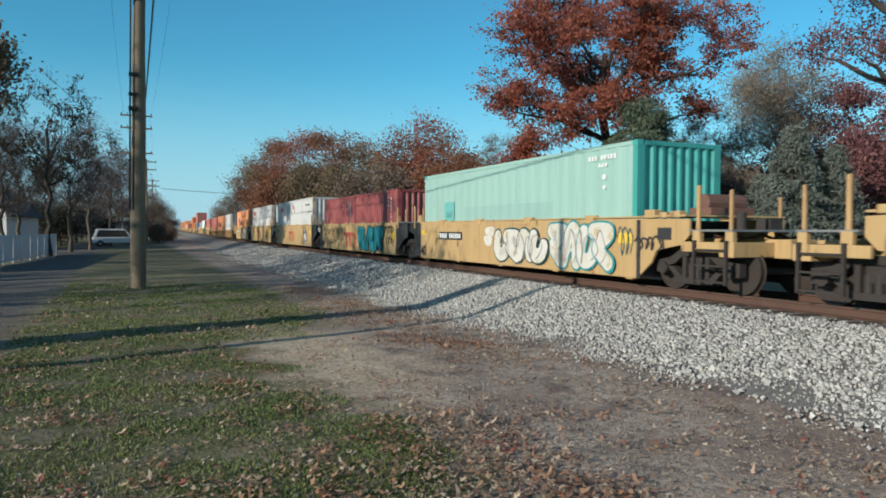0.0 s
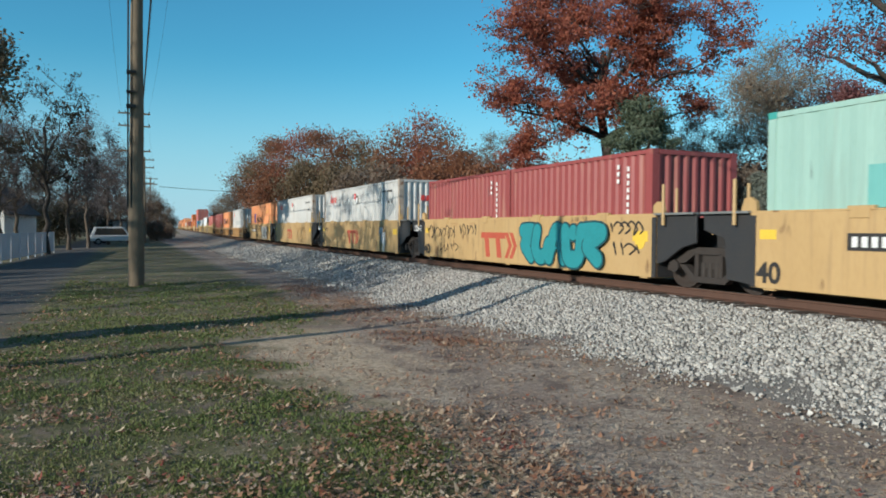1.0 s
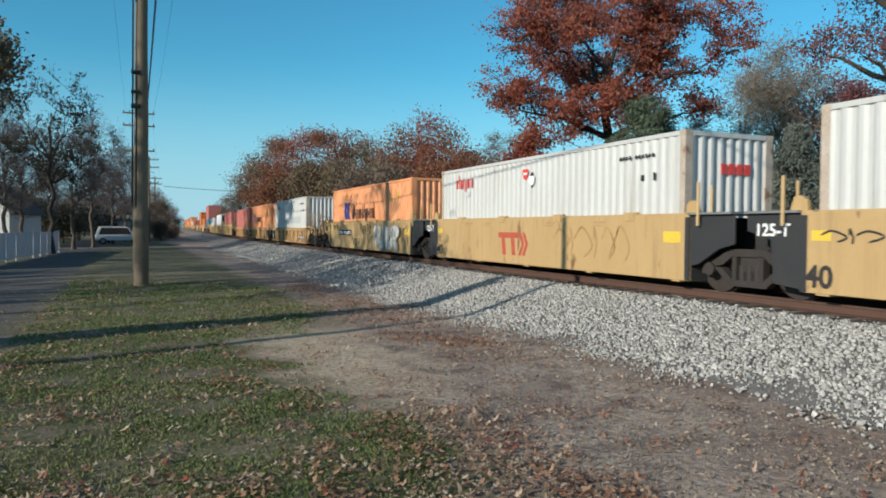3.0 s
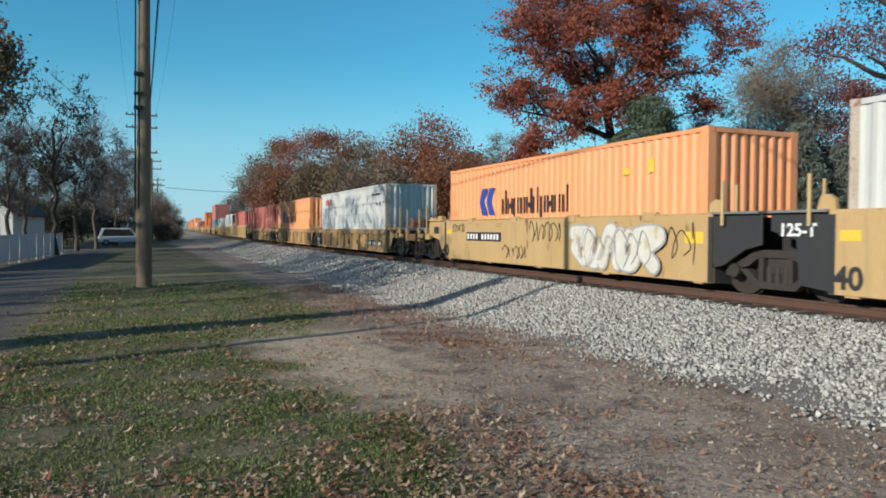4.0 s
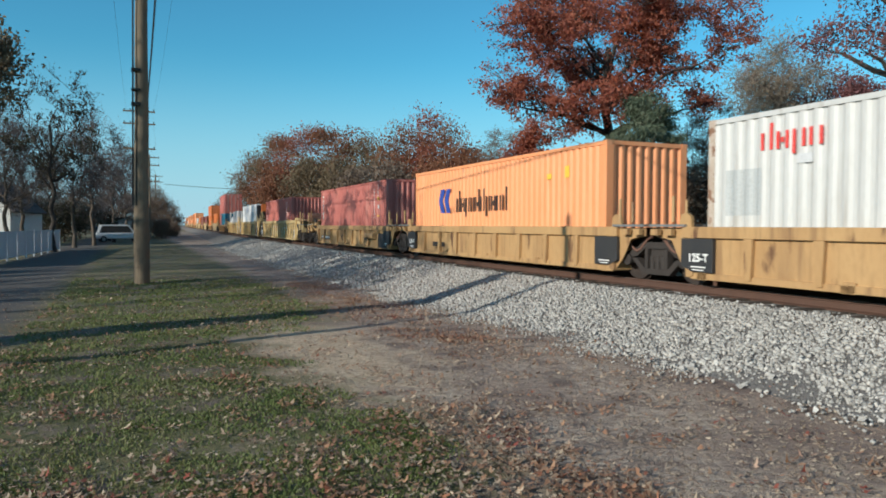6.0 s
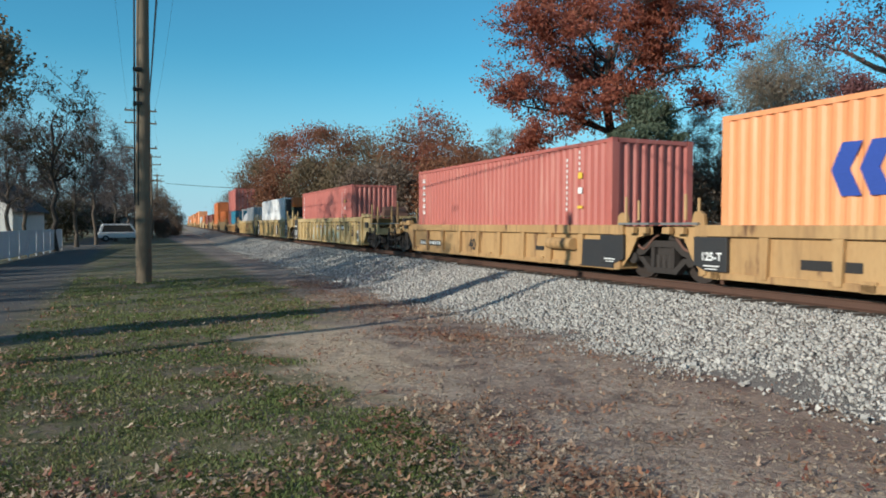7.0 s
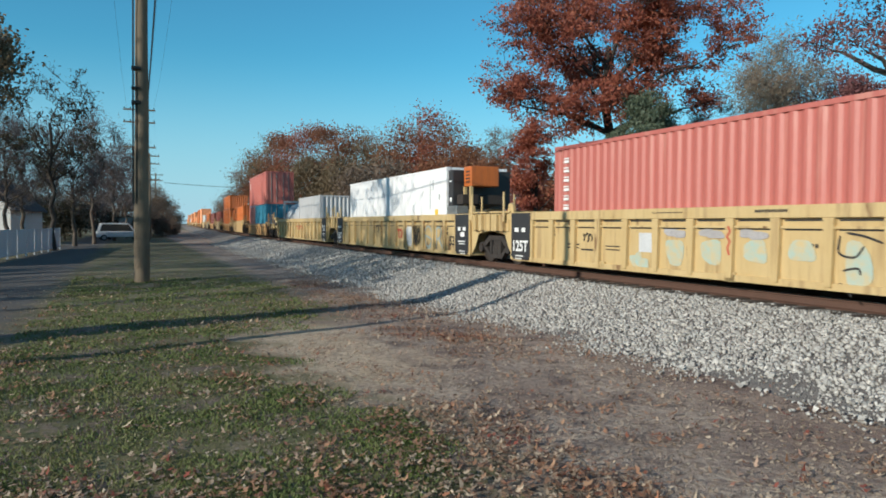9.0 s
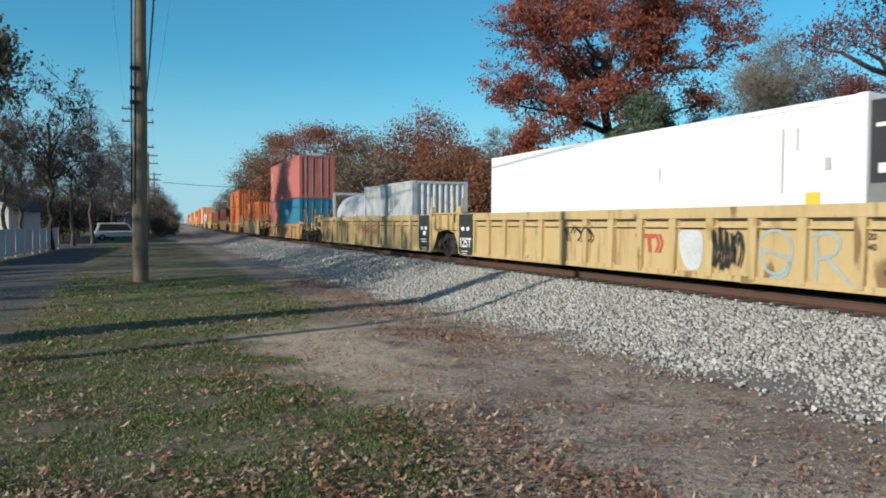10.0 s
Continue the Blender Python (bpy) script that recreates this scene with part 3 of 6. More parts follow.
def swath(name, parent, mat, x, lines, width):
    """A broad sprayed band: round dabs laid close along smooth lines, each a hair over the last."""
    for line in lines:
        pts = curve(line, 10)
        bm = bmesh.new()
        last, before, k = None, None, 0
        for y, z in pts:
            if last and math.dist(last, (y, z)) < width * .07:
                continue
            last, k = (y, z), k + 1
            dab = [bm.verts.new((x - .0003 * k, y + math.cos(i * math.tau / 20) * width / 2, z - math.sin(i * math.tau / 20) * width / 2)) for i in range(20)]
            bm.faces.new(dab)
            if before:
                bm.faces.new((before[0], before[1], dab[1], dab[0]))
            before = dab
        part(name, bm, mat, parent)


# abstract sprayed forms in a unit square
FORMS = {
    "hook": [[(.2, .95), (.15, .4), (.4, .06), (.75, .15), (.88, .5)]],
    "arch": [[(.1, .05), (.3, .9), (.6, .9), (.85, .05)], [(.2, .42), (.78, .42)]],
    "zig": [[(.1, .95), (.55, .97), (.85, .88), (.3, .5), (.45, .3), (.8, .04)]],
    "fork": [[(.1, .95), (.2, .2), (.5, .05), (.8, .2), (.9, .95)], [(.5, .1), (.5, .9)]],
}


def form_lines(kind, y, z, w, h, lean=0.0):
    """A form's lines with its far lower corner at y, z; its width runs to -y."""
    return [[(y - a * w - lean * b * h, z + b * h) for a, b in line] for line in FORMS[kind]]


def scribble(seed, y0, y1, z0, z1, letters):
    """Scrawl that spells nothing: coils and jags in unbroken lines between the limits."""
    rnd = random.Random(seed)
    lo, hi = min(y0, y1), max(y0, y1)
    w, mid, h = (hi - lo) / letters, (z0 + z1) / 2, (z1 - z0) / 2
    out, line = [], []
    for i in range(letters):
        c, tall, back = hi - (i + .5) * w, h * rnd.uniform(.55, 1), rnd.choice((.5, .75, .1))
        line += [(c + w * back, mid + tall * .2), (c + w * .1, mid + tall), (c - w * back, mid + tall * rnd.uniform(-.3, .2)), (c + w * rnd.uniform(-.3, .1), mid - tall)]
        if rnd.random() < .4:
            out.append(line)
            line = []
    return out + ([line] if line else [])


def tag_piece(parent, x, y0, y1, z0, z1, kinds, fill, outline, seed, fat=.40, inner=None):
    """A large sprayed piece: swollen forms that run into one another over a darker edge, with thin lines across them."""
    rnd = random.Random(seed)
    w, h = (y0 - y1) / len(kinds), z1 - z0
    room = min(w * fat, h * .42) / 2 + .05
    for i, kind in enumerate(kinds):
        tall = (h - 2 * room) * rnd.uniform(.9, 1)
        lines = form_lines(kind, y0 - i * w + .1 * w, z0 + room + (h - 2 * room - tall) * rnd.random(), w * 1.15, tall, rnd.uniform(-.1, .25))
        swath("graffiti_edge", parent, outline, x - .018 * i, lines, 2 * room)
        swath("graffiti", parent, fill, x - .018 * i - .009, lines, 2 * room - .1)
    if inner:
        strokes("graffiti_line", parent, inner, x - .018 * len(kinds) - .012, scribble(seed, y0 - .2, y1 + .2, z0 + .15, z1 - .15, len(kinds) + 2), .02)


def corrugated(bm, length, z0, z1, x, depth, pitch, axis="y", facing=-1, c=0.0):
    """A folded sheet along y (or along x for an end), facing -x or +x (-y or +y)."""
    n = max(2, int(round(length / pitch)))
    p = length / n
    pts = []
    for i in range(n):
        a = -length / 2 + i * p
        pts += [(a, 0), (a + p * .27, 0), (a + p * .5, depth), (a + p * .77, depth)]
    pts.append((length / 2, 0))
    rows = []
    for z in (z0, z1):
        rows.append([bm.verts.new((x - facing * d, c + a, z) if axis == "y" else (c + a, x - facing * d, z)) for a, d in pts])
    for i in range(len(pts) - 1):
        bm.faces.new((rows[0][i], rows[0][i + 1], rows[1][i + 1], rows[1][i]))


def shipping_container(length, height, paint, label, end_paint=None, depth=0.036, doors=False, group="shipping containers", post_paint=None):
    """A steel box whose base is at z 0, centred; its front end is at -y."""
    end_paint = end_paint or paint
    thing = tagged(new("shipping_container"), label, "shipping container", group)
    h, w = length / 2, 1.219
    for side in (-1, 1):
        bm = bmesh.new()
        corrugated(bm, length - .32, .16, height - .10, side * (w - .012), depth, .275 if depth > .02 else .55, "y", side)
        part("side_panel", bm, paint, thing)
        bm = bmesh.new()
        box(bm, side * w, side * (w - .07), -h + .16, h - .16, height - .10, height - .01)
        part("top_rail", bm, paint, thing)
        bm = bmesh.new()
        box(bm, side * w, side * (w - .07), -h + .16, h - .16, .01, .16)
        part("bottom_rail", bm, paint, thing)
        for e in (-1, 1):
            bm = bmesh.new()
            prism(bm, [(side * w, e * h), (side * (w - .20), e * h), (side * (w - .20), e * (h - .06)), (side * (w - .06), e * (h - .06)), (side * (w - .06), e * (h - .16)), (side * w, e * (h - .16))], .12, height - .12, "z")
            part("corner_post", bm, post_paint or (end_paint if e < 0 else paint), thing)
            for z in (0, height - .118):
                bm = bmesh.new()
                box(bm, side * (w + .004), side * (w - .16), e * (h + .004), e * (h - .178), z, z + .118)
                part("corner_casting", bm, post_paint or end_paint, thing)
    for e in (-1, 1):
        bm = bmesh.new()
        if doors and e < 0:
            box(bm, -1.0, -.01, e * (h - .05), e * (h - .10), .16, height - .12)
            box(bm, .01, 1.0, e * (h - .05), e * (h - .10), .16, height - .12)
            part("door_panel", bm, end_paint, thing)
            for x in (-.75, -.3, .3, .75):
                bm = bmesh.new()
                rod(bm, (x, -h + .02, .12), (x, -h + .02, height - .12), .022)
                for z in (.5, 1.3, height - .5):
                    box(bm, x - .05, x + .05, -h + .0, -h + .05, z, z + .08)
                part("lock_rod", bm, "grating", thing)
        else:
            corrugated(bm, 2.06, .16, height - .10, e * (h - .015), .055 if depth > .02 else .055, .258, "x", e)
            part("end_panel", bm, end_paint, thing)
        for z0, z1 in ((height - .11, height - .01), (.01, .16)):
            bm = bmesh.new()
            box(bm, -1.02, 1.02, e * h, e * (h - .07), z0, z1)
            part("end_rail", bm, end_paint, thing)
    bm = bmesh.new()
    corrugated(bm, length - .2, -1.16, 1.16, 0, .02, .55)
    for v in bm.verts:
        v.co = Vector((v.co.z, v.co.y, height - .03 - v.co.x))
    part("roof", bm, paint, thing)
    bm = bmesh.new()
    box(bm, -1.15, 1.15, -h + .1, h - .1, .06, .15)
    part("floor", bm, "iron", thing)
    return thing


def folded_patch(box_thing, mat, y0, y1, z0, z1, length, depth, pitch, label=""):
    """Paint on a container's near side, from y1 up to y0, that follows its folds."""
    n = max(2, int(round((length - .32) / pitch)))
    p = (length - .32) / n
    pts = []
    for i in range(n):
        a = -(length - .32) / 2 + i * p
        if y1 <= a <= y0 - p:
            pts += [(a, 0), (a + p * .27, 0), (a + p * .5, depth), (a + p * .77, depth)]
            end = a + p
    pts.append((end, 0))
    bm = bmesh.new()
    rows = [[bm.verts.new((-1.2105 + d, a, z)) for a, d in pts] for z in (z0, z1)]
    for i in range(len(pts) - 1):
        bm.faces.new((rows[0][i], rows[0][i + 1], rows[1][i + 1], rows[1][i]))
    part("patch", bm, mat, box_thing, label)


SIDE = -1.2235  # just outside a container's near side


def tank_container(label):
    thing = tagged(new("tank_container"), label, "tank container")
    bm = bmesh.new()
    prism(bm, disc_outline(1.12, 32, 0, 1.3), -2.75, 2.75, "y")
    part("tank", bm, "grey_white", thing, "pale grey cylindrical tank", bevel=0.18)
    for y in (-1.4, 0, 1.4):
        bm = bmesh.new()
        for i in range(32):
            a, b = i * math.tau / 32, (i + 1) * math.tau / 32
            v = [bm.verts.new((math.cos(q) * r, yy, 1.3 + math.sin(q) * r)) for q, r, yy in ((a, 1.15, y - .05), (b, 1.15, y - .05), (b, 1.15, y + .05), (a, 1.15, y + .05))]
            bm.faces.new(v)
        part("band", bm, "white", thing)
    for sx in (-1, 1):
        for e in (-1, 1):
            bm = bmesh.new()
            box(bm, sx * 1.22, sx * 1.09, e * 3.03, e * 2.9, 0, 2.59)
            part("corner_post", bm, "white", thing)
        bm = bmesh.new()
        box(bm, sx * 1.22, sx * 1.1, -2.9, 2.9, 0, .14)
        part("bottom_rail", bm, "white", thing)
    for e in (-1, 1):
        for z in (0, 2.45):
            bm = bmesh.new()
            box(bm, -1.09, 1.09, e * 3.03, e * 2.92, z, z + .13)
            part("end_rail", bm, "white", thing)
    return thing


def generator_set():
    """A clip-on generator that hangs on the front of a cooled container."""
    thing = tagged(new("generator_set"), "orange and black clip-on generator with a grey tank", "generator")
    bm = bmesh.new()
    box(bm, -.8, .3, -1.12, -.52, 1.12, 1.82)
    part("housing", bm, "deep_orange", thing, "dull orange steel housing", bevel=0.04)
    bm = bmesh.new()
    box(bm, -1.15, 1.15, -.38, 0, .35, 1.72)
    part("engine_bay", bm, "black", thing, "black engine casing", bevel=0.02)
    bm = bmesh.new()
    box(bm, -1.0, .6, -.85, -.38, .5, .85)
    part("engine", bm, "iron", thing, bevel=0.03)
    bm = bmesh.new()
    box(bm, -1.2, -.75, -.8, 0, -.3, .45)
    part("fuel_tank", bm, "grating", thing, "grey metal box", bevel=0.02)
    mark("vent", thing, "black", -.805, [(-1.02, -.72, 1.25 + .12 * i, 1.3 + .12 * i) for i in range(4)])
    for y in (-1.08, -.6):
        bm = bmesh.new()
        box(bm, -.8, -.7, y, y + .1, -.1, 1.12)
        part("support", bm, "pale_yellow", thing)
    mark("label_plate", thing, "white_mark", -1.155, [(-.3, -.15, .6, .75), (-.3, -.1, 1.3, 1.36)])
    return thing


def truck(car, y, turning, label="dark cast steel truck with two wheelsets"):
    bm = bmesh.new()
    box(bm, -1.05, 1.05, y - .22, y + .22, .42, .78)
    bol = part("truck", bm, "iron", car, label, bevel=0.03)
    for sx in (-1, 1):
        bm = bmesh.new()
        x0, x1 = sx * .93, sx * 1.10
        # an upper chord that drops to the axle boxes, a lower chord, and columns round the springs
        prism(bm, [(y - 1.12, .36), (y - 1.12, .62), (y - .72, .68), (y - .42, .86), (y + .42, .86), (y + .72, .68), (y + 1.12, .62), (y + 1.12, .36), (y + .86, .36), (y + .86, .50),
                   (y + .60, .55), (y + .36, .72), (y - .36, .72), (y - .60, .55), (y - .86, .50), (y - .86, .36)], x0, x1)
        prism(bm, [(y - .80, .50), (y - .62, .50), (y - .36, .28), (y + .36, .28), (y + .62, .50), (y + .80, .50), (y + .42, .16), (y - .42, .16)], x0, x1)
        for c in (-.36, .26):
            box(bm, min(x0, x1), max(x0, x1), y + c, y + c + .10, .27, .74)
        part("side_frame", bm, "iron", bol)
        bm = bmesh.new()
        for c in (-.17, 0, .17):
            rod(bm, (sx * 1.02, y + c, .28), (sx * 1.02, y + c, .56), .07)
        part("spring", bm, "iron", bol)
        for c in (-.89, .89):
            bm = bmesh.new()
            prism(bm, disc_outline(.13, 12, y + c, .46), sx * 1.0, sx * 1.16)
            part("axle_box", bm, "iron", bol)
    for c in (-.89, .89):
        bm = bmesh.new()
        for sx in (-1, 1):
            prism(bm, disc_outline(.46, 28), sx * .70, sx * .82)
            prism(bm, disc_outline(.49, 28), sx * .685, sx * .715)
            prism(bm, disc_outline(.38, 24), sx * .815, sx * .823)
            prism(bm, disc_outline(.14, 14), sx * .70, sx * .90)
        rod(bm, (-1.0, 0, 0), (1.0, 0, 0), .085, sides=10)
        ob = part("wheelset", bm, "wheel", bol, "brown steel wheels on an axle", bevel=0.012)
        ob.matrix_basis = pose(0, y + c, .46)
        if turning:
            ROLLING.append((ob, y + c, .46))


def railings(car, y0, y1, paint):
    """Posts and a ladder on a car's end."""
    for x, y, z, w in ((-1.32, y0, 2.12, .042), (-1.30, y1, 2.0, .032), (.9, y0, 1.95, .035)):
        bm = bmesh.new()
        box(bm, x - .03, x + .03, y - w, y + w, .9, z)
        part("hand_post", bm, "old_yellow", car, bevel=0.012)
        bm = bmesh.new()
        box(bm, x - .07, x + .05, y - w - .06, y + w + .06, 1.0, 1.24)
        part("post_socket", bm, paint, car, bevel=0.02)
    bm = bmesh.new()
    for z in (.25, .55, .85):
        box(bm, -1.46, -1.38, min(y0, y1), max(y0, y1), z, z + .035)
    for y in (y0, y1):
        box(bm, -1.46, -1.40, y - .03, y + .03, .22, 1.05)
    part("ladder", bm, "iron", car, "steel step ladder with three rungs")


def well_car(kind, front, back, turning=True, label="", far=False):
    """One unit of a well car over the rails: kind flat, ribbed or long; front and back joint or end."""
    paint = {"flat": "yellow", "ribbed": "old_yellow", "long": "pale_yellow"}[kind]
    half = {"flat": 6.35, "ribbed": 6.55, "long": 8.25}[kind]
    joint = {"flat": 7.6, "ribbed": 7.7, "long": 9.6}[kind]
    top = {"flat": 1.52, "ribbed": 1.2, "long": 1.56}[kind]
    low, face = .19, -1.32
    car = tagged(new("well_car"), label, "well car", "well cars of the train")
    for sx in (-1, 1):
        f = sx * 1.32
        bm = bmesh.new()
        ends = []
        for e, how in ((-1, front), (1, back)):
            if how == "end":
                ends.append([(e * (half - .1), low), (e * (half + .35), .55), (e * (half + .5), .82), (e * (half + 1.25), .95), (e * (half + 1.45), 1.15), (e * (half + 1.45), top - .05), (e * half, top - .02)])
            elif kind == "flat":
                ends.append([(e * half, low), (e * half, top)])
            else:
                ends.append([(e * (half - .05), low), (e * (half + .25), .5), (e * (half + .5), .92), (e * (joint - .15), 1.0), (e * (joint - .15), top - .03), (e * half, top - .03)])
        if kind == "flat":
            prism(bm, ends[0][::-1] + ends[1], f, sx * 1.25)
            sheet = part("side_sill", bm, paint, car, bevel=0.012)
            bm = bmesh.new()
            box(bm, sx * 1.30, sx * 1.226, -half + .02, half - .02, top, top + .03)
            part("sill_cap", bm, paint, car)
            for y in (-4.5, -1.6, 1.4, 4.3):
                bm = bmesh.new()
                box(bm, f + sx * .0, sx * 1.226, y - .22, y + .22, top + .0, top + .075)
                box(bm, f + sx * .02, f, y - .16, y + .16, top - .12, top + .05)
                part("container_guide", bm, paint, car, bevel=0.01)
        else:
            f2 = sx * 1.25
            prism(bm, ends[0][::-1] + ends[1], f2, sx * 1.23)
            sheet = part("side_sill", bm, paint, car)
            bm = bmesh.new()
            box(bm, sx * 1.345, sx * 1.226, -half - .1, half + .1, top - .22, top)
            part("top_chord", bm, paint, car, bevel=0.012)
            bm = bmesh.new()
            box(bm, sx * 1.30, sx * 1.226, -half + .1, half - .1, low - .02, low + .10)
            part("bottom_chord", bm, paint, car)
            if kind == "long":
                bm = bmesh.new()
                box(bm, sx * 1.305, sx * 1.25, -half + .1, half - .1, top - .40, top - .36)
                part("stiffener", bm, paint, car)
            n = 9 if kind == "ribbed" else 16
            if kind == "long":
                step = (2 * half - .24) / n
                # black strips painted for the openings and the shade under chord and stiffener
                mark("slot", car, "black", sx * 1.252, [(-half + .12 + step * (i + .12), -half + .12 + step * (i + .86), z, z + .028) for i in range(n) for z in (top - .275, top - .432)])
            for i in range(n + 1):
                y = -half + .12 + (2 * half - .24) * i / n
                bm = bmesh.new()
                prism(bm, [(y - .10, top - .22), (y + .10, top - .22), (y + .065, low + .04), (y - .065, low + .04)], sx * 1.338, sx * 1.25)
                part("rib", bm, paint, car)
    for i in range(5):
        y = -half + .4 + (2 * half - .8) * i / 4
        bm = bmesh.new()
        box(bm, -1.3, 1.3, y - .12, y + .12, .16, .34)
        part("cross_bearer", bm, paint, car)
    for e, how in ((-1, front), (1, back)):
        bm = bmesh.new()
        box(bm, -1.33, 1.33, *sorted((e * half, e * (half - .12))), .2, top - .05)
        part("bulkhead", bm, paint if kind != "flat" else "black", car)
        if how == "end":
            bm = bmesh.new()
            box(bm, -.35, .35, *sorted((e * half, e * (half + 3.0))), .72, 1.08)
            box(bm, -1.40, 1.40, *sorted((e * (half + 2.3), e * (half + 2.65))), .74, 1.02)
            box(bm, -1.40, -1.30, *sorted((e * (half + 1.3), e * (half + 2.4))), .82, 1.02)
            box(bm, 1.30, 1.40, *sorted((e * (half + 1.3), e * (half + 2.4))), .82, 1.02)
            part("end_sill", bm, paint, car, bevel=0.015)
            bm = bmesh.new()
            box(bm, -1.38, 1.38, *sorted((e * (half + .1), e * (half + 1.4))), top + .0, top + .04)
            part("platform", bm, paint, car)
            bm = bmesh.new()
            box(bm, -1.38, 1.38, *sorted((e * (half + 1.5), e * (half + 2.6))), 1.22, 1.26)
            part("platform", bm, "grating", car, "grey steel grating")
            for y, w, z in ((half + .35, .16, .16), (half + .75, .10, .1), (half + 1.1, .14, .12)):
                bm = bmesh.new()
                box(bm, -1.39, -1.18, *sorted((e * (y - w), e * (y + w))), top - .02, top + z)
                part("bracket", bm, paint, car, bevel=0.02)
            bm = bmesh.new()
            box(bm, -1.335, -1.29, *sorted((e * (half + .55), e * (half + .95))), 1.05, 1.3)
            part("data_plate", bm, "black", car)
            bm = bmesh.new()
            rod(bm, (-.55, e * (half + 1.0), top + .3), (.55, e * (half + 1.0), top + .3), .19, sides=14)
            box(bm, -.62, .62, *sorted((e * (half + .7), e * (half + 1.3))), top + .04, top + .2)
            part("air_reservoir", bm, "brown_gear", car, "rusty brown air tank", bevel=0.02)
            bm = bmesh.new()
            tube(bm, [Vector((-1.2 + .3 * k, e * (half + 2.0 + .1 * math.sin(k * 1.7)), 1.16 - .08 * (k % 2))) for k in range(9)], .03, 6)
            part("brake_pipe", bm, "brown_gear", car)
            bm = bmesh.new()
            rod(bm, (0, e * (half + 2.8), .86), (0, e * (half + 3.35), .86), .12, sides=10)
            box(bm, -.17, .17, *sorted((e * (half + 3.1), e * (half + 3.4))), .70, 1.02)
            part("coupler", bm, "iron", car, bevel=0.03)
            bm = bmesh.new()
            box(bm, .15, .5, *sorted((e * (half + 1.75), e * (half + 2.1))), 1.26, 1.5)
            part("brake_box", bm, "iron", car)
            bm = bmesh.new()
            rod(bm, (-.3, e * (half + 1.8), 1.26), (-.3, e * (half + 1.8), 1.6), .1, sides=10)
            part("brake_cylinder", bm, "iron", car)
            railings(car, e * (half + 1.7), e * (half + 2.5), paint)
            truck(car, e * (half + 1.4), turning)
        else:
            g = joint - .12
            if kind == "flat":
                bm = bmesh.new()
                if e > 0:
                    outline = [(half + .01, low + .04), (half + .01, top - .01), (g, top - .01), (g, 1.2), (half + .62, 1.05), (half + .55, low + .1)]
                else:
                    outline = [(-half - .01, low + .3), (-half - .01, top - .01), (-g, top - .01), (-g, .95), (-half - .75, .85), (-half - .25, .55)]
                bm.free()
                for sx in (-1, 1):
                    bm = bmesh.new()
                    prism(bm, outline, sx * 1.305, sx * 1.25)
                    part("end_plate", bm, "black", car, "black steel end plate", bevel=0.01)
                bm = bmesh.new()
                box(bm, -.5, .5, *sorted((e * half, e * (joint - .02))), .78, 1.2)
                part("end_beam", bm, "black", car)
                bm = bmesh.new()
                box(bm, -1.40, 1.40, *sorted((e * half, e * g)), top - .008, top + .035)
                part("platform", bm, "grating", car, "grey steel grating")
                for y in (.42, .86):
                    bm = bmesh.new()
                    box(bm, -1.24, -1.15, *sorted((e * (half + y), e * (half + y + .14))), 1.12, 1.38)
                    part("bracket", bm, paint, car)
            else:
                bm = bmesh.new()
                wide = .62 if kind == "ribbed" else 1.30
                box(bm, -wide, wide, *sorted((e * (half + .2), e * (joint - .03))), .85 if kind == "ribbed" else 1.0, top - .02)
                part("end_beam", bm, "iron" if kind == "ribbed" else paint, car, bevel=0.015)
                for y in (half + .35, half + .75):
                    bm = bmesh.new()
                    box(bm, -1.41, -1.30, *sorted((e * y, e * (y + .22))), 1.02, top - .05)
                    part("bracket", bm, paint, car)
                bm = bmesh.new()
                box(bm, -1.38, 1.38, *sorted((e * half, e * (joint - .1))), top + .0, top + .05)
                part("platform", bm, "grating" if kind == "ribbed" else paint, car)
                if kind == "long":
                    bm = bmesh.new()
                    y0, y1 = e * (half - .08), e * (half - 1.12)
                    prism(bm, [(y0, low + .12), (y0, top - .02), (y1, top - .02), (y1, low + .12), (y1 - (y1 - y0) * .12, low + .02), (y0 + (y1 - y0) * .12, low + .02)], -1.355, -1.25)
                    part("end_plate", bm, "black", car, "black marking panel", bevel=0.01)
                    mark("stencil", car, "white_mark", -1.356, [(y0 - e * .2, y0 - e * .42, 1.0, 1.12), (y0 - e * .6, y0 - e * .8, 1.0, 1.12), (y0 - e * .25, y0 - e * .7, .30, .33), (y0 - e * .25, y0 - e * .6, .22, .25)])
                    if e > 0:
                        text_part("lettering", "125T", .42, "white_mark", car, (-1.361, max(y0, y1) - .06, .46))
                    else:
                        mark("stencil", car, "white_mark", -1.356, [(y0 + .3, y0 + .6, .8, .95), (y0 + .25, y0 + .8, .62, .66), (y0 + .25, y0 + .7, .54, .57)])
                else:
                    bm = bmesh.new()
                    y0, y1 = e * (half + .12), e * (half - .72)
                    prism(bm, [(y0, .42), (y0, top - .23), (y1, top - .23), (y1, low + .12), (y0 - e * .3, low + .12)][::-e], -1.352, -1.26)
                    part("end_plate", bm, "black", car, "black steel end plate", bevel=0.01)
                    if e > 0:
                        text_part("lettering", "125-T", .22, "white_mark", car, (-1.357, half - .08, .52))
                    mark("stencil", car, "white_mark", -1.353, [(e * (half - .15), e * (half - .55), .40, .425), (e * (half - .2), e * (half - .5), .345, .365)])
                    bm = bmesh.new()
                    tube(bm, [Vector((-1.1, e * (half + .3 + .12 * k), .82 - .16 * math.sin(k * .8))) for k in range(7)], .03, 6)
                    part("brake_hose", bm, "brown_gear", car)
            bm = bmesh.new()
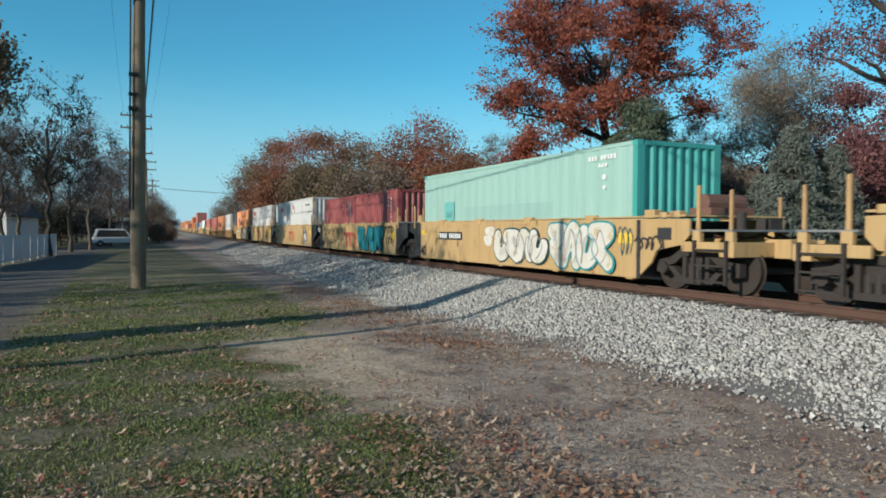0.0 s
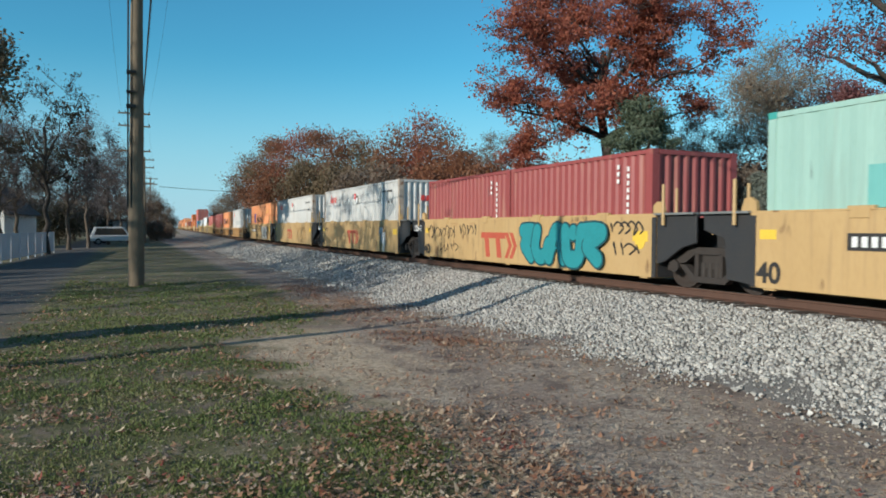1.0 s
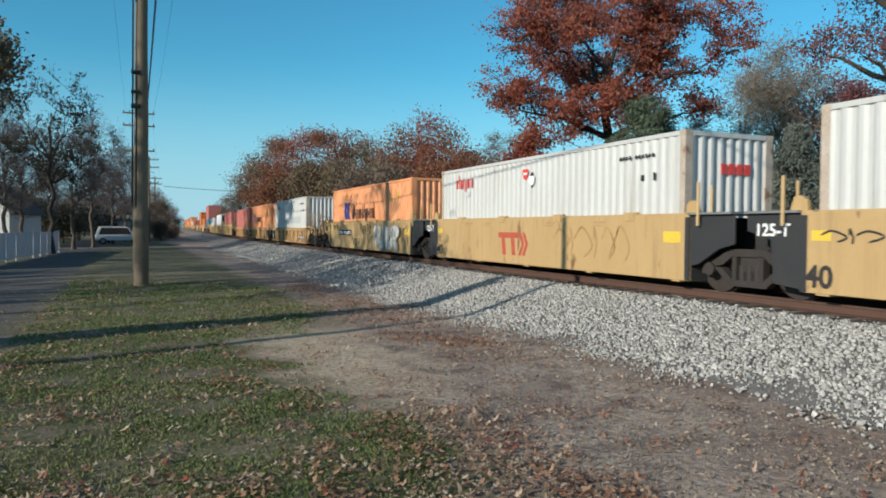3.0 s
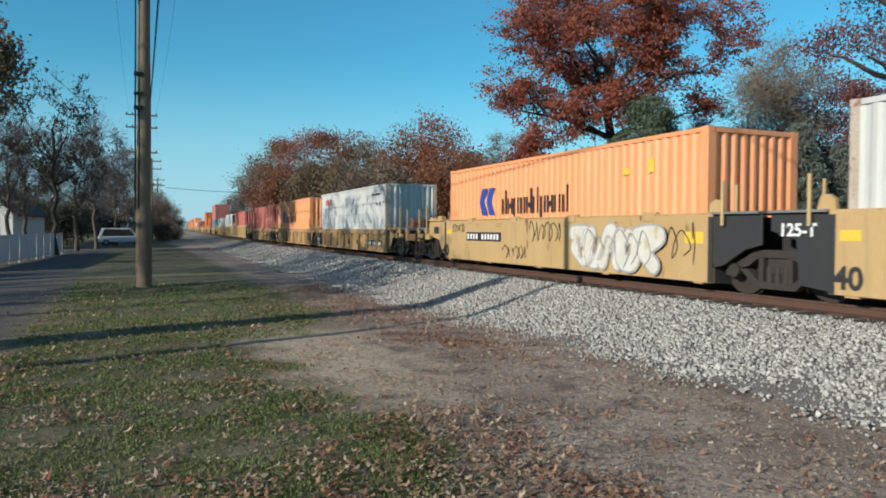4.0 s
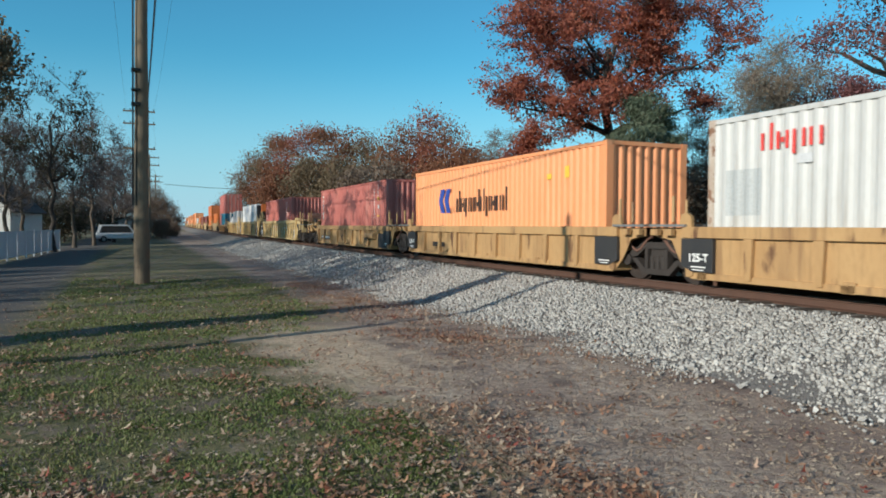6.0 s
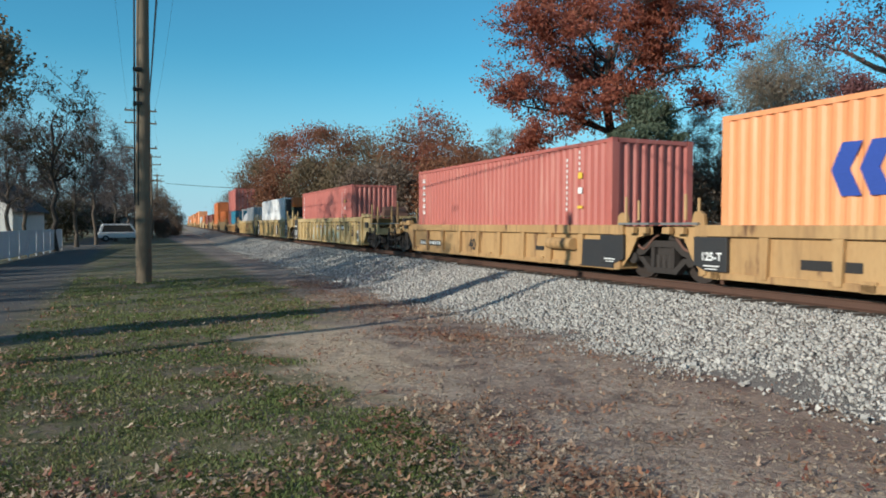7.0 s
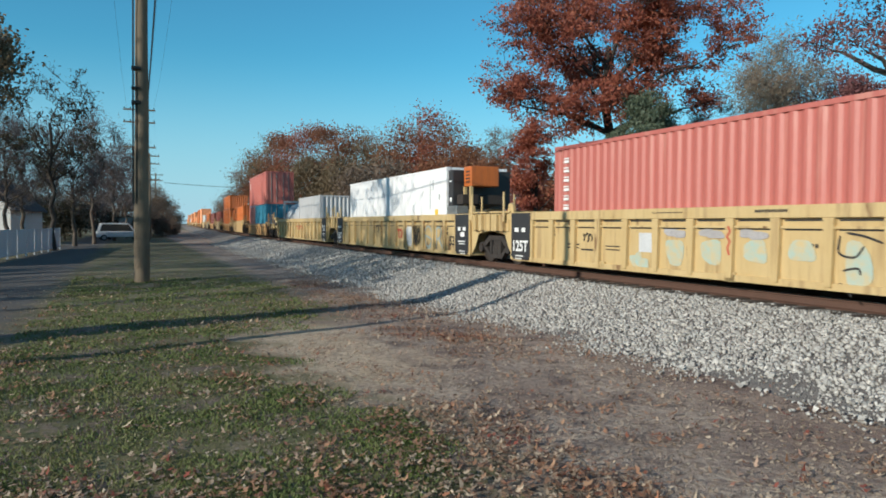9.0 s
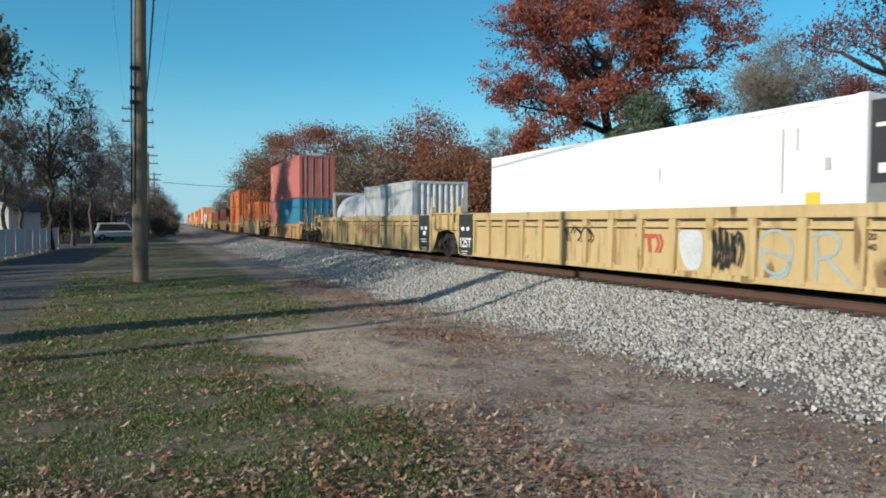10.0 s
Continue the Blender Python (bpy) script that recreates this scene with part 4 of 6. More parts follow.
            rod(bm, (-1.40, e * (half + .30), 1.3), (-1.40, e * (half + .30), top + .62), .035, sides=6)
            rod(bm, (-1.05, e * (half + .30), 1.3), (-1.05, e * (half + .30), top + .55), .03, sides=6)
            part("hand_post", bm, paint, car)
            bm = bmesh.new()
            prism(bm, [(e * (half - .12), top), (e * (half - .10), top + .20), (e * (half + .02), top + .28), (e * (half + .16), top + .26), (e * (half + .24), top)], -1.31, -1.235)
            part("guide_horn", bm, paint, car, "rounded yellow container guide")
            if e < 0:
                truck(car, -joint, turning)
    # stencils common to all units
    if kind == "flat":
        bm = bmesh.new()
        mark("yellow_patch", car, "sun_yellow_mark", face, [(-half + .25, -half + .75, .95, 1.18)])
        mark("yellow_patch", car, "sun_yellow_mark", face, [(half - .55, half - .2, 1.05, 1.22)])
        bm.free()
        for i, (y, w) in enumerate(((3.9, .5), (2.5, .4), (-1.0, .5), (-3.2, .45))):
            mark("stencil", car, "old_yellow", face, [(y, y - w, 1.36, 1.40), (y, y - w * .8, 1.29, 1.32)])
    return car


def number_plate_bars(car, y, z, x, h=.26, w=1.75):
    """A black board with the car's number as plain pale bars."""
    mark("number_board", car, "black_mark", x, [(y, y - w, z, z + h)], "black board with pale bars")
    n = 11
    step = (w - .16) / n
    mark("number_bar", car, "white_mark", x - .006, [(y - .08 - i * step, y - .08 - i * step - step * .6, z + h * .2, z + h * .8) for i in range(n) if i != 4])


def logo_bars(thing, x, y, z, h, w, n, mat):
    """A maker's name as plain upright bars: some stand taller, some hang lower."""
    step = w / n
    for i in range(n):
        a, b, t = y - i * step, y - (i + .78) * step, step * .2
        tall, deep = h * (1.3 if i % 5 in (0, 4) else .85), z - (h * .3 if i % 4 == 2 else 0)
        mark("logo_bar", thing, mat, x, [(a, a - t, deep, z + h * .85), (b + t, b, z, z + tall)])
        if i % 3 == 1:
            mark("logo_bar", thing, mat, x, [((a + b + t) / 2, (a + b - t) / 2, z + h * .3, z + h * .55)])


def wedge_logo(thing, x, y, z, h, mat):
    """Two blue wedges that point back along the train."""
    for k in (0, .5):
        bm = bmesh.new()
        a = y - k * h * 1.15
        prism(bm, [(a, z + .5 * h), (a - .22 * h, z + h), (a - .62 * h, z + h), (a - .38 * h, z + .5 * h), (a - .62 * h, z), (a - .22 * h, z)], x - .005, x)
        part("logo_shape", bm, mat, thing)


def rail_logo(car, y, z, h, x, wide, mat="red_mark"):
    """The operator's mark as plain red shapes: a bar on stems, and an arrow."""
    w = wide / 2.9
    bm = bmesh.new()
    prism(bm, [(y, z + h), (y - w * 1.95, z + h), (y - w * 1.95, z + h * .76), (y, z + h * .76)], x - .005, x)
    part("logo_shape", bm, mat, car)
    for k in (.30, 1.20):
        bm = bmesh.new()
        a = y - k * w
        prism(bm, [(a, z + h * .755), (a - w * .34, z + h * .755), (a - w * .46, z), (a - w * .12, z)], x - .005, x)
        part("logo_shape", bm, mat, car)
    for gap in (2.15, 2.5):
        bm = bmesh.new()
        a = y - w * gap
        prism(bm, [(a - w * .3, z + h * .5), (a, z + h), (a + w * .24, z + h), (a - w * .06, z + h * .5), (a + w * .24, z), (a, z)], x - .005, x)
        part("logo_shape", bm, mat, car)


WELL = .36  # a container's base over the rails


def put(thing, front, length, base):
    MOVING.append((thing, front + length / 2, length / 2, RAIL + base))
    return thing


def car_at(front, *args, **kw):
    """A car whose 40-foot box would start at front along the line."""
    c = well_car(*args, **kw)
    MOVING.append((c, front + 6.096, 5.5, RAIL))
    return c


def build_train():
    L40, L20, HC = 12.192, 6.058, 2.896
    # the car ahead, of which only the tail shows
    car_at(-6.8, "flat", "joint", "end", label="dusty yellow well car with handrails and a ladder on its end")
    # five-unit flat-sided car
    c = car_at(12.44, "flat", "end", "joint", label="dusty yellow well car with white graffiti on its flat side")
    number_plate_bars(c, 4.5, .90, -1.32, .27, 1.9)
    tag_piece(c, -1.325, .2, -2.6, .22, 1.34, ("hook", "zig", "arch", "hook"), "spray_white", "teal_dark", 3, .58, "slate_mark")
    tag_piece(c, -1.325, -2.7, -5.45, .18, 1.5, ("zig", "arch", "hook", "zig"), "spray_white", "teal_mark", 5, .54, "slate_mark")
    blobs("graffiti", c, "spray_white", -1.325, [(.75, .92, .26, .16, .2), (.62, 1.2, .3, .14, 0)])
    strokes("graffiti_line", c, "black_mark", -1.325, scribble(9, -7.15, -6.2, .8, 1.12, 5), .05)
    strokes("graffiti_line", c, "teal_dark", -1.325, scribble(10, -6.1, -5.6, .6, 1.4, 3), .03)
    text_part("lettering", "40", .5, "black_mark", c, (-1.328, 6.2, .3))
    b = put(shipping_container(L40, HC, "mint", "mint green shipping container with a darker green ribbed end", "mint_end", depth=.014), 12.44, L40, WELL)
    mark("patch", b, "mint_patch", SIDE, [(4.25, 3.45, 1.2, 1.85)])
    folded_patch(b, "mint_wash", 3.0, -3.2, 1.1, 1.64, L40, .014, .55, "faint grey-green wash on the paint")
    mark("stencil", b, "white_mark", SIDE, [(-4.3 - .12 * i, -4.38 - .12 * i, 2.55, 2.66) for i in range(9) if i != 3] + [(-4.7 - .12 * i, -4.78 - .12 * i, 2.38, 2.46) for i in range(3)] + [(-4.85, -4.98, 2.08, 2.2), (-4.87, -4.97, 1.86, 1.94)])
    # second
    c = car_at(27.6, "flat", "joint", "joint", label="dusty yellow well car with teal graffiti and red shapes")
    rail_logo(c, 1.65, .35, .75, -1.32, 2.3)
    tag_piece(c, -1.325, -.75, -4.6, .16, 1.46, ("zig", "hook", "arch", "fork", "zig"), "teal_mark", "teal_dark", 11, .5)
    strokes("graffiti_line", c, "black_mark", -1.325, scribble(12, 3.5, 6.0, .85, 1.32, 9) + scribble(18, 1.9, 3.3, .95, 1.4, 5) + scribble(13, 3.4, 4.9, .38, .78, 5), .03)
    strokes("graffiti_line", c, "black_mark", -1.325, scribble(14, -5.95, -4.75, 1.08, 1.4, 5) + scribble(19, -5.9, -4.85, .6, .95, 4), .045)
    blobs("graffiti", c, "sun_yellow_mark", -1.324, [(-5.85, .95, .17, .15, 0)])
    text_part("lettering", "40", .5, "black_mark", c, (-1.328, 6.25, .3))
    text_part("lettering", "125-T", .3, "white_mark", c, (-1.312, 7.3, 1.12))
    for f in (27.6, 27.6 + 6.13):
        b = put(shipping_container(L20, 2.591, "maroon", "faded maroon twenty-foot shipping container, one of a pair"), f, L20, WELL)
        mark("stencil", b, "white_mark", SIDE, [(-2.2, -2.28, 1.2 + .16 * i, 1.3 + .16 * i) for i in range(7)] + [(-1.85, -1.93, 1.9 + .16 * i, 2.0 + .16 * i) for i in range(3)])
    # third
    c = car_at(42.9, "flat", "joint", "joint", label="dusty yellow well car with small grey spray painting")
    rail_logo(c, 1.2, .45, .66, -1.32, 2.0)
    blobs("graffiti", c, "grey_mark", -1.325, [(-4.1, 1.05, .25, .22, .4), (-4.35, .8, .3, .25, -.3), (-4.5, .5, .14, .3, -.4)])
    strokes("graffiti_line", c, "black_mark", -1.325, scribble(15, -4.8, -3.8, .3, 1.3, 4) + scribble(16, 5.0, 5.9, 1.0, 1.25, 3), .035)
    text_part("lettering", "40", .5, "black_mark", c, (-1.328, 6.25, .3))
    text_part("lettering", "125-T", .3, "white_mark", c, (-1.312, 7.3, 1.12))

    def white_box(front, label, grey=False):
        b = put(shipping_container(L40, HC, "white", label, post_paint="rusty_white"), front, L40, WELL)
        logo_bars(b, SIDE, 4.85, 2.2, .36, 1.3, 4, "bright_red_mark")
        mark("stencil", b, "grey_mark", SIDE, [(4.1, 3.8, 1.92, 2.08)])
        mark("stencil", b, "black_mark", SIDE, [(-4.0 - .11 * i, -4.07 - .11 * i, 2.42, 2.5) for i in range(11) if i != 4] + [(-4.75, -4.85, 1.92, 2.05), (-5.15, -5.22, 1.92, 2.08)])
        if not grey:
            for i in range(4):
                bm = bmesh.new()
                box(bm, -.25 + .22 * i, -.09 + .22 * i, -L40 / 2 - .004, -L40 / 2 + .012, 2.02, 2.24)
                part("logo_bar", bm, "bright_red_mark", b)
        if grey:
            folded_patch(b, "soft_grey_mark", 5.8, 4.7, 1.05, 1.9, L40, .036, .275, "pale grey painted-over patch")
            folded_patch(b, "soft_grey_mark", 2.5, -4.1, 1.15, 1.62, L40, .036, .275, "pale grey painted-over patch")
        else:
            blobs("patch", b, "bright_red_mark", SIDE, [(.22, 2.42, .15, .15, 0)])
            mark("patch", b, "white_mark", SIDE - .005, [(.32, .12, 2.39, 2.45)])
            blobs("patch", b, "black_mark", SIDE, [(-.14, 2.24, .06, .22, 0)])
            blobs("patch", b, "clean_white", SIDE - .005, [(-.14, 2.22, .14, .13, 0)])
        return b
    white_box(42.9, "white ribbed shipping container with a small red logo")
    # fourth
    c = car_at(58.15, "flat", "joint", "joint", label="dusty yellow well car with a red mark and scrawled lines")
    rail_logo(c, 1.6, .45, .66, -1.32, 1.8)
    strokes("graffiti_line", c, "old_yellow", -1.325, scribble(17, -4.5, -1.5, .5, 1.3, 6), .05)
    text_part("lettering", "40", .5, "black_mark", c, (-1.328, 6.25, .3))
    text_part("lettering", "125-T", .3, "white_mark", c, (-1.312, 7.3, 1.12))
    white_box(58.15, "white ribbed shipping container, slightly dirty, with a red logo")
    # fifth
    c = car_at(73.3, "flat", "joint", "end", label="dusty yellow well car with a white bubble graffiti")
    number_plate_bars(c, 4.55, .84, -1.32, .28, 2.4)
    tag_piece(c, -1.325, -1.6, -4.9, .2, 1.4, ("zig", "hook", "arch", "fork", "zig"), "spray_white", "slate_mark", 21, .5, "slate_mark")
    strokes("graffiti_line", c, "black_mark", -1.325, scribble(22, -1.2, .5, .85, 1.45, 6) + scribble(23, .6, 2.0, .35, .75, 6) + scribble(24, 4.7, 5.7, 1.1, 1.4, 6) + scribble(25, -6.0, -5.1, .5, 1.4, 3), .028)
    text_part("lettering", "40", .5, "black_mark", c, (-1.328, 6.5, .32))

    def orange_box(front, label):
        b = put(shipping_container(L40, HC, "orange", label), front, L40, WELL)
        wedge_logo(b, SIDE, 3.8, 1.30, .85, "blue_mark")
        logo_bars(b, SIDE, 2.3, 1.32, .55, 3.65, 10, "black_mark")
        mark("stencil", b, "sun_yellow_mark", SIDE, [(-3.5, -3.72, 2.1, 2.25), (-4.35, -4.55, 2.1, 2.4)])
        return b
    orange_box(73.3, "bright orange ribbed shipping container with a blue logo and black bars")
    # three-unit ribbed car
    c = car_at(92.45, "ribbed", "end", "joint", label="weathered yellow well car with a ribbed low side")
    number_plate_bars(c, -3.1, .42, -1.255, .27, 2.5)
    text_part("lettering", "40", .52, "black_mark", c, (-1.258, .02, .38))
    mark("plate", c, "black_mark", -1.254, [(-1.55, -2.0, .45, .68)])
    white_box(92.45, "clean white ribbed shipping container with pale grey patches", True)
    c = car_at(107.85, "ribbed", "joint", "joint", label="weathered yellow well car with a ribbed low side and dark boards")
    mark("plate", c, "black_mark", -1.254, [(4.3, 3.2, .45, .62)])
    orange_box(107.85, "orange ribbed shipping container with a blue logo shape")
    c = car_at(123.4, "ribbed", "joint", "end", label="rust-streaked yellow well car with a ribbed low side")
    number_plate_bars(c, 5.85, .42, -1.255, .2, 2.1)
    mark("plate", c, "black_mark", -1.255, [(-2.75, -3.2, .5, .62)])
    text_part("lettering", "40", .5, "black_mark", c, (-1.258, 1.5, .38))
    bm = bmesh.new()
    rod(bm, (-1.36, -3.6, .72), (-1.36, -4.75, .72), .15, sides=14)
    part("air_tank", bm, "old_yellow", c, "dull yellow cylindrical air tank")
    bm = bmesh.new()
    box(bm, -1.33, -1.0, -6.3, -5.0, .2, .85)
    part("end_plate", bm, "black", c, "black steel end plate")

    def red_box(front, label):
        b = put(shipping_container(L40, HC, "brick_red", label), front, L40, WELL)
        mark("logo_bar", b, "white_mark", SIDE, [(5.66, 5.42, 1.24 + .24 * i, 1.31 + .24 * i) for i in range(6)] + [(5.66, 5.42, 1.34 + .24 * i, 1.37 + .24 * i) for i in range(6)])
        mark("stencil", b, "white_mark", SIDE, [(-4.2, -4.26, 1.2 + .14 * i, 1.28 + .14 * i) for i in range(10)] + [(-4.75, -4.81, 2.2 + .14 * i, 2.28 + .14 * i) for i in range(4)] + [(-4.72, -4.90, 1.62, 1.78)])
        mark("stencil", b, "sun_yellow_mark", SIDE, [(-4.7, -4.92, 1.25, 1.32), (-4.72, -4.9, 2.0, 2.15)])
        return b
    red_box(123.4, "faded brick red ribbed shipping container with upright white bars")
    # three long units
    c = car_at(145.0, "long", "end", "joint", label="pale yellow long well car with light blue spray paint")
    text_part("lettering", "53", .45, "black_mark", c, (-1.258, -6.05, .6))
    blobs("graffiti", c, "slate_mark", -1.262, [(y, z, a, .075, .2) for m in (1.5, .5, -.5) for y, z, a in ((m + .12, 1.06, .2), (m - .1, 1.03, .22))])
    mark("graffiti", c, "grey_mark", -1.256, [(2.62, 2.2, .62, 1.04)])
    blobs("graffiti", c, "sky_mark", -1.262, [(2.75, .42, .16, .13, .3), (2.5, .38, .22, .11, .3), (2.62, .52, .1, .1, 0)])
    # thin washes of spray paint, one to a panel
    blobs("graffiti", c, "sky_mark", -1.256, [(m, .66 + .04 * i, .26, .27 - .03 * i, .1) for i, m in enumerate((1.5, .5, -.55, -1.5))] + [(-2.5, .6, .22, .36, .1), (-3.55, .62, .42, .2, 0)])
    strokes("graffiti_line", c, "black_mark", -1.264, [[(-2.2, 1.05), (-2.18, .78), (-2.45, .72), (-2.6, .9)], [(-2.3, 1.1), (-2.6, 1.05), (-2.9, .95)], [(-2.25, .5), (-2.5, .55), (-2.55, .45)], [(-2.2, .3), (-2.35, .2), (-2.4, .1)]], .035)
    strokes("graffiti_line", c, "red_mark", -1.341, [[(.03, 1.2), (-.03, 1.1), (.03, 1.0), (-.03, .9), (.02, .8), (-.02, .65)]], .045)
    strokes("graffiti_line", c, "black_mark", -1.256, scribble(61, 4.75, 4.35, .78, 1.02, 3), .04)
    mark("stencil", c, "black_mark", -1.256, [(-1.3 - .09 * i, -1.36 - .09 * i, .84, .91) for i in range(6)] + [(4.8, 4.3, .58, .62), (3.8, 3.3, .7, .725), (3.8, 3.3, .62, .645)])
    mark("stencil", c, "black_mark", -1.35, [(-.6 - .07 * i, -.65 - .07 * i, top_z, top_z + .05) for top_z in (1.44,) for i in range(10)] + [(2.1, 1.2, 1.46, 1.475)])
    number_plate_bars(c, -3.15, .88, -1.261, .26, 1.8)
    mark("placard", c, "white_mark", -1.255, [(-6.95, -7.45, .35, .9)])
    mark("plate", c, "black_mark", -1.262, [(-7.0, -7.4, .48, .75)])
    mark("stencil", c, "black_mark", -1.255, [(-4.95, -5.15, .8, 1.0), (-5.55, -5.7, 1.0, 1.08), (-5.55, -5.7, .86, .94), (-6.3, -6.45, 1.0, 1.08), (6.3, 6.0, .9, 1.1), (5.4, 4.9, .7, .74), (5.4, 4.9, .62, .65)])
    red_box(145.0, "faded brick red ribbed shipping container with white stencils")
    c = car_at(164.2, "long", "joint", "joint", label="pale yellow long well car with blue and black scrawls")
    text_part("lettering", "53", .45, "black_mark", c, (-1.262, -6.44, .48))
    rail_logo(c, -.8, .62, .4, -1.255, .95)
    loops = [[(-4.5 + .38 * math.cos(.5 + k * .55) * (1 - .02 * k), .75 + .38 * math.sin(.5 + k * .55)) for k in range(12)], [(-4.2, .78), (-4.55, .72), (-4.8, .6), (-4.7, .35), (-4.4, .3)]]
    loops += [[(-5.3, .2), (-5.32, .7), (-5.3, 1.02), (-5.55, 1.1), (-5.72, .95), (-5.6, .74), (-5.35, .66)], [(-5.5, .68), (-5.75, .45), (-6.02, .2)], [(-5.15, 1.0), (-5.3, 1.08)]]
    strokes("graffiti_line", c, "pale_blue_mark", -1.257, loops, .06)
    text_part("lettering", "20", .14, "black_mark", c, (-1.258, -6.18, 1.0))
    text_part("lettering", "40", .14, "black_mark", c, (-1.258, -6.18, .84))
    strokes("graffiti_line", c, "black_mark", -1.342, scribble(33, -3.85, -3.1, .35, 1.2, 5) + scribble(34, .7, 2.0, .75, 1.2, 3), .05)
    blobs("graffiti", c, "grey_mark", -1.259, [(-2.5, .75, .33, .4, .1)])
    b = put(shipping_container(L40, HC, "clean_white", "clean white smooth-sided cooled container", depth=.006), 164.2, L40, WELL)
    mark("stencil", b, "soft_grey_mark", SIDE, [(-4.57, -4.6, 1.4, 2.5), (-4.86, -4.89, 2.1, 2.5), (-5.4, -5.5, 1.75, 1.95)])
    mark("plate", b, "sun_yellow_mark", SIDE, [(-5.05, -5.32, 1.18, 1.4)])
    put(generator_set(), 163.2, 2.0, WELL + 1.05)
    c = car_at(183.1, "long", "joint", "end", label="rust-streaked pale yellow long well car")
    strokes("graffiti_line", c, "red_mark", -1.342, scribble(35, -1.5, .5, .8, 1.1, 4), .06)
    put(shipping_container(L20, 2.591, "grey_white", "dirty pale grey twenty-foot container", depth=.006), 183.1, L20, WELL)
    put(tank_container("pale grey tank container in a white frame"), 183.1 + 6.2, L20, WELL)
    # the rest of the train, towards the distance
    car_at(204.4, "ribbed", "end", "end", turning=False, label="brown weathered well car under two stacked containers")
    b = put(shipping_container(L40, 2.591, "blue", "blue and red lower container with locked doors", doors=True), 204.4, L40, WELL)
    mark("patch", b, "brick_red", SIDE + .005, [(6.0, 1.6, .1, 2.5)], "red painted part of the side")
    b = put(shipping_container(L40, HC, "brick_red", "red container with doors, stacked on a blue one", doors=True), 204.4, L40, WELL + 2.6)
    mark("logo_bar", b, "white_mark", SIDE, [(5.4, 5.2, 1.7, 2.3)])
    rest = (("deep_orange", 0), ("deep_orange", 1), ("brown_red", 0), ("brown_red", 1), ("deep_orange", 0), ("white", 0), ("orange", 1), ("deep_orange", 1), ("orange", 0), ("orange", 1), ("deep_orange", 0), ("orange", 1), ("white", 0), ("brown_red", 0), ("orange", 1), ("orange", 0))
    names = {"deep_orange": "dull orange", "brown_red": "dark brown-red", "white": "white", "orange": "bright orange"}
    front = 223.5
    for paint, stacked in rest:
        car_at(front, "ribbed" if stacked else "flat", "end", "end", turning=False, label="weathered yellow well car far down the train")
        put(shipping_container(L40, HC, paint, names[paint] + " shipping container far down the train"), front, L40, WELL)
        if stacked and paint != "brown_red":
            put(shipping_container(L40, 1.9, paint, names[paint] + " shipping container stacked on another"), front, L40, WELL + HC + .01)
        front += 19.4


build_train()


def motions():
    """The train rolls past at a steady pace."""
    for thing, s0, half, z in MOVING:
        rows = [(k * .25, on_line(s0 - SPEED * k * .25, z, min(half, 5.5))) for k in range(41)]
        walk(thing, rows)
    for ob, y, z in ROLLING:
        walk(ob, [(k / 30, pose(0, y, z, math.degrees(SPEED * k / 30 / .46), 0, 0)) for k in range(301)])


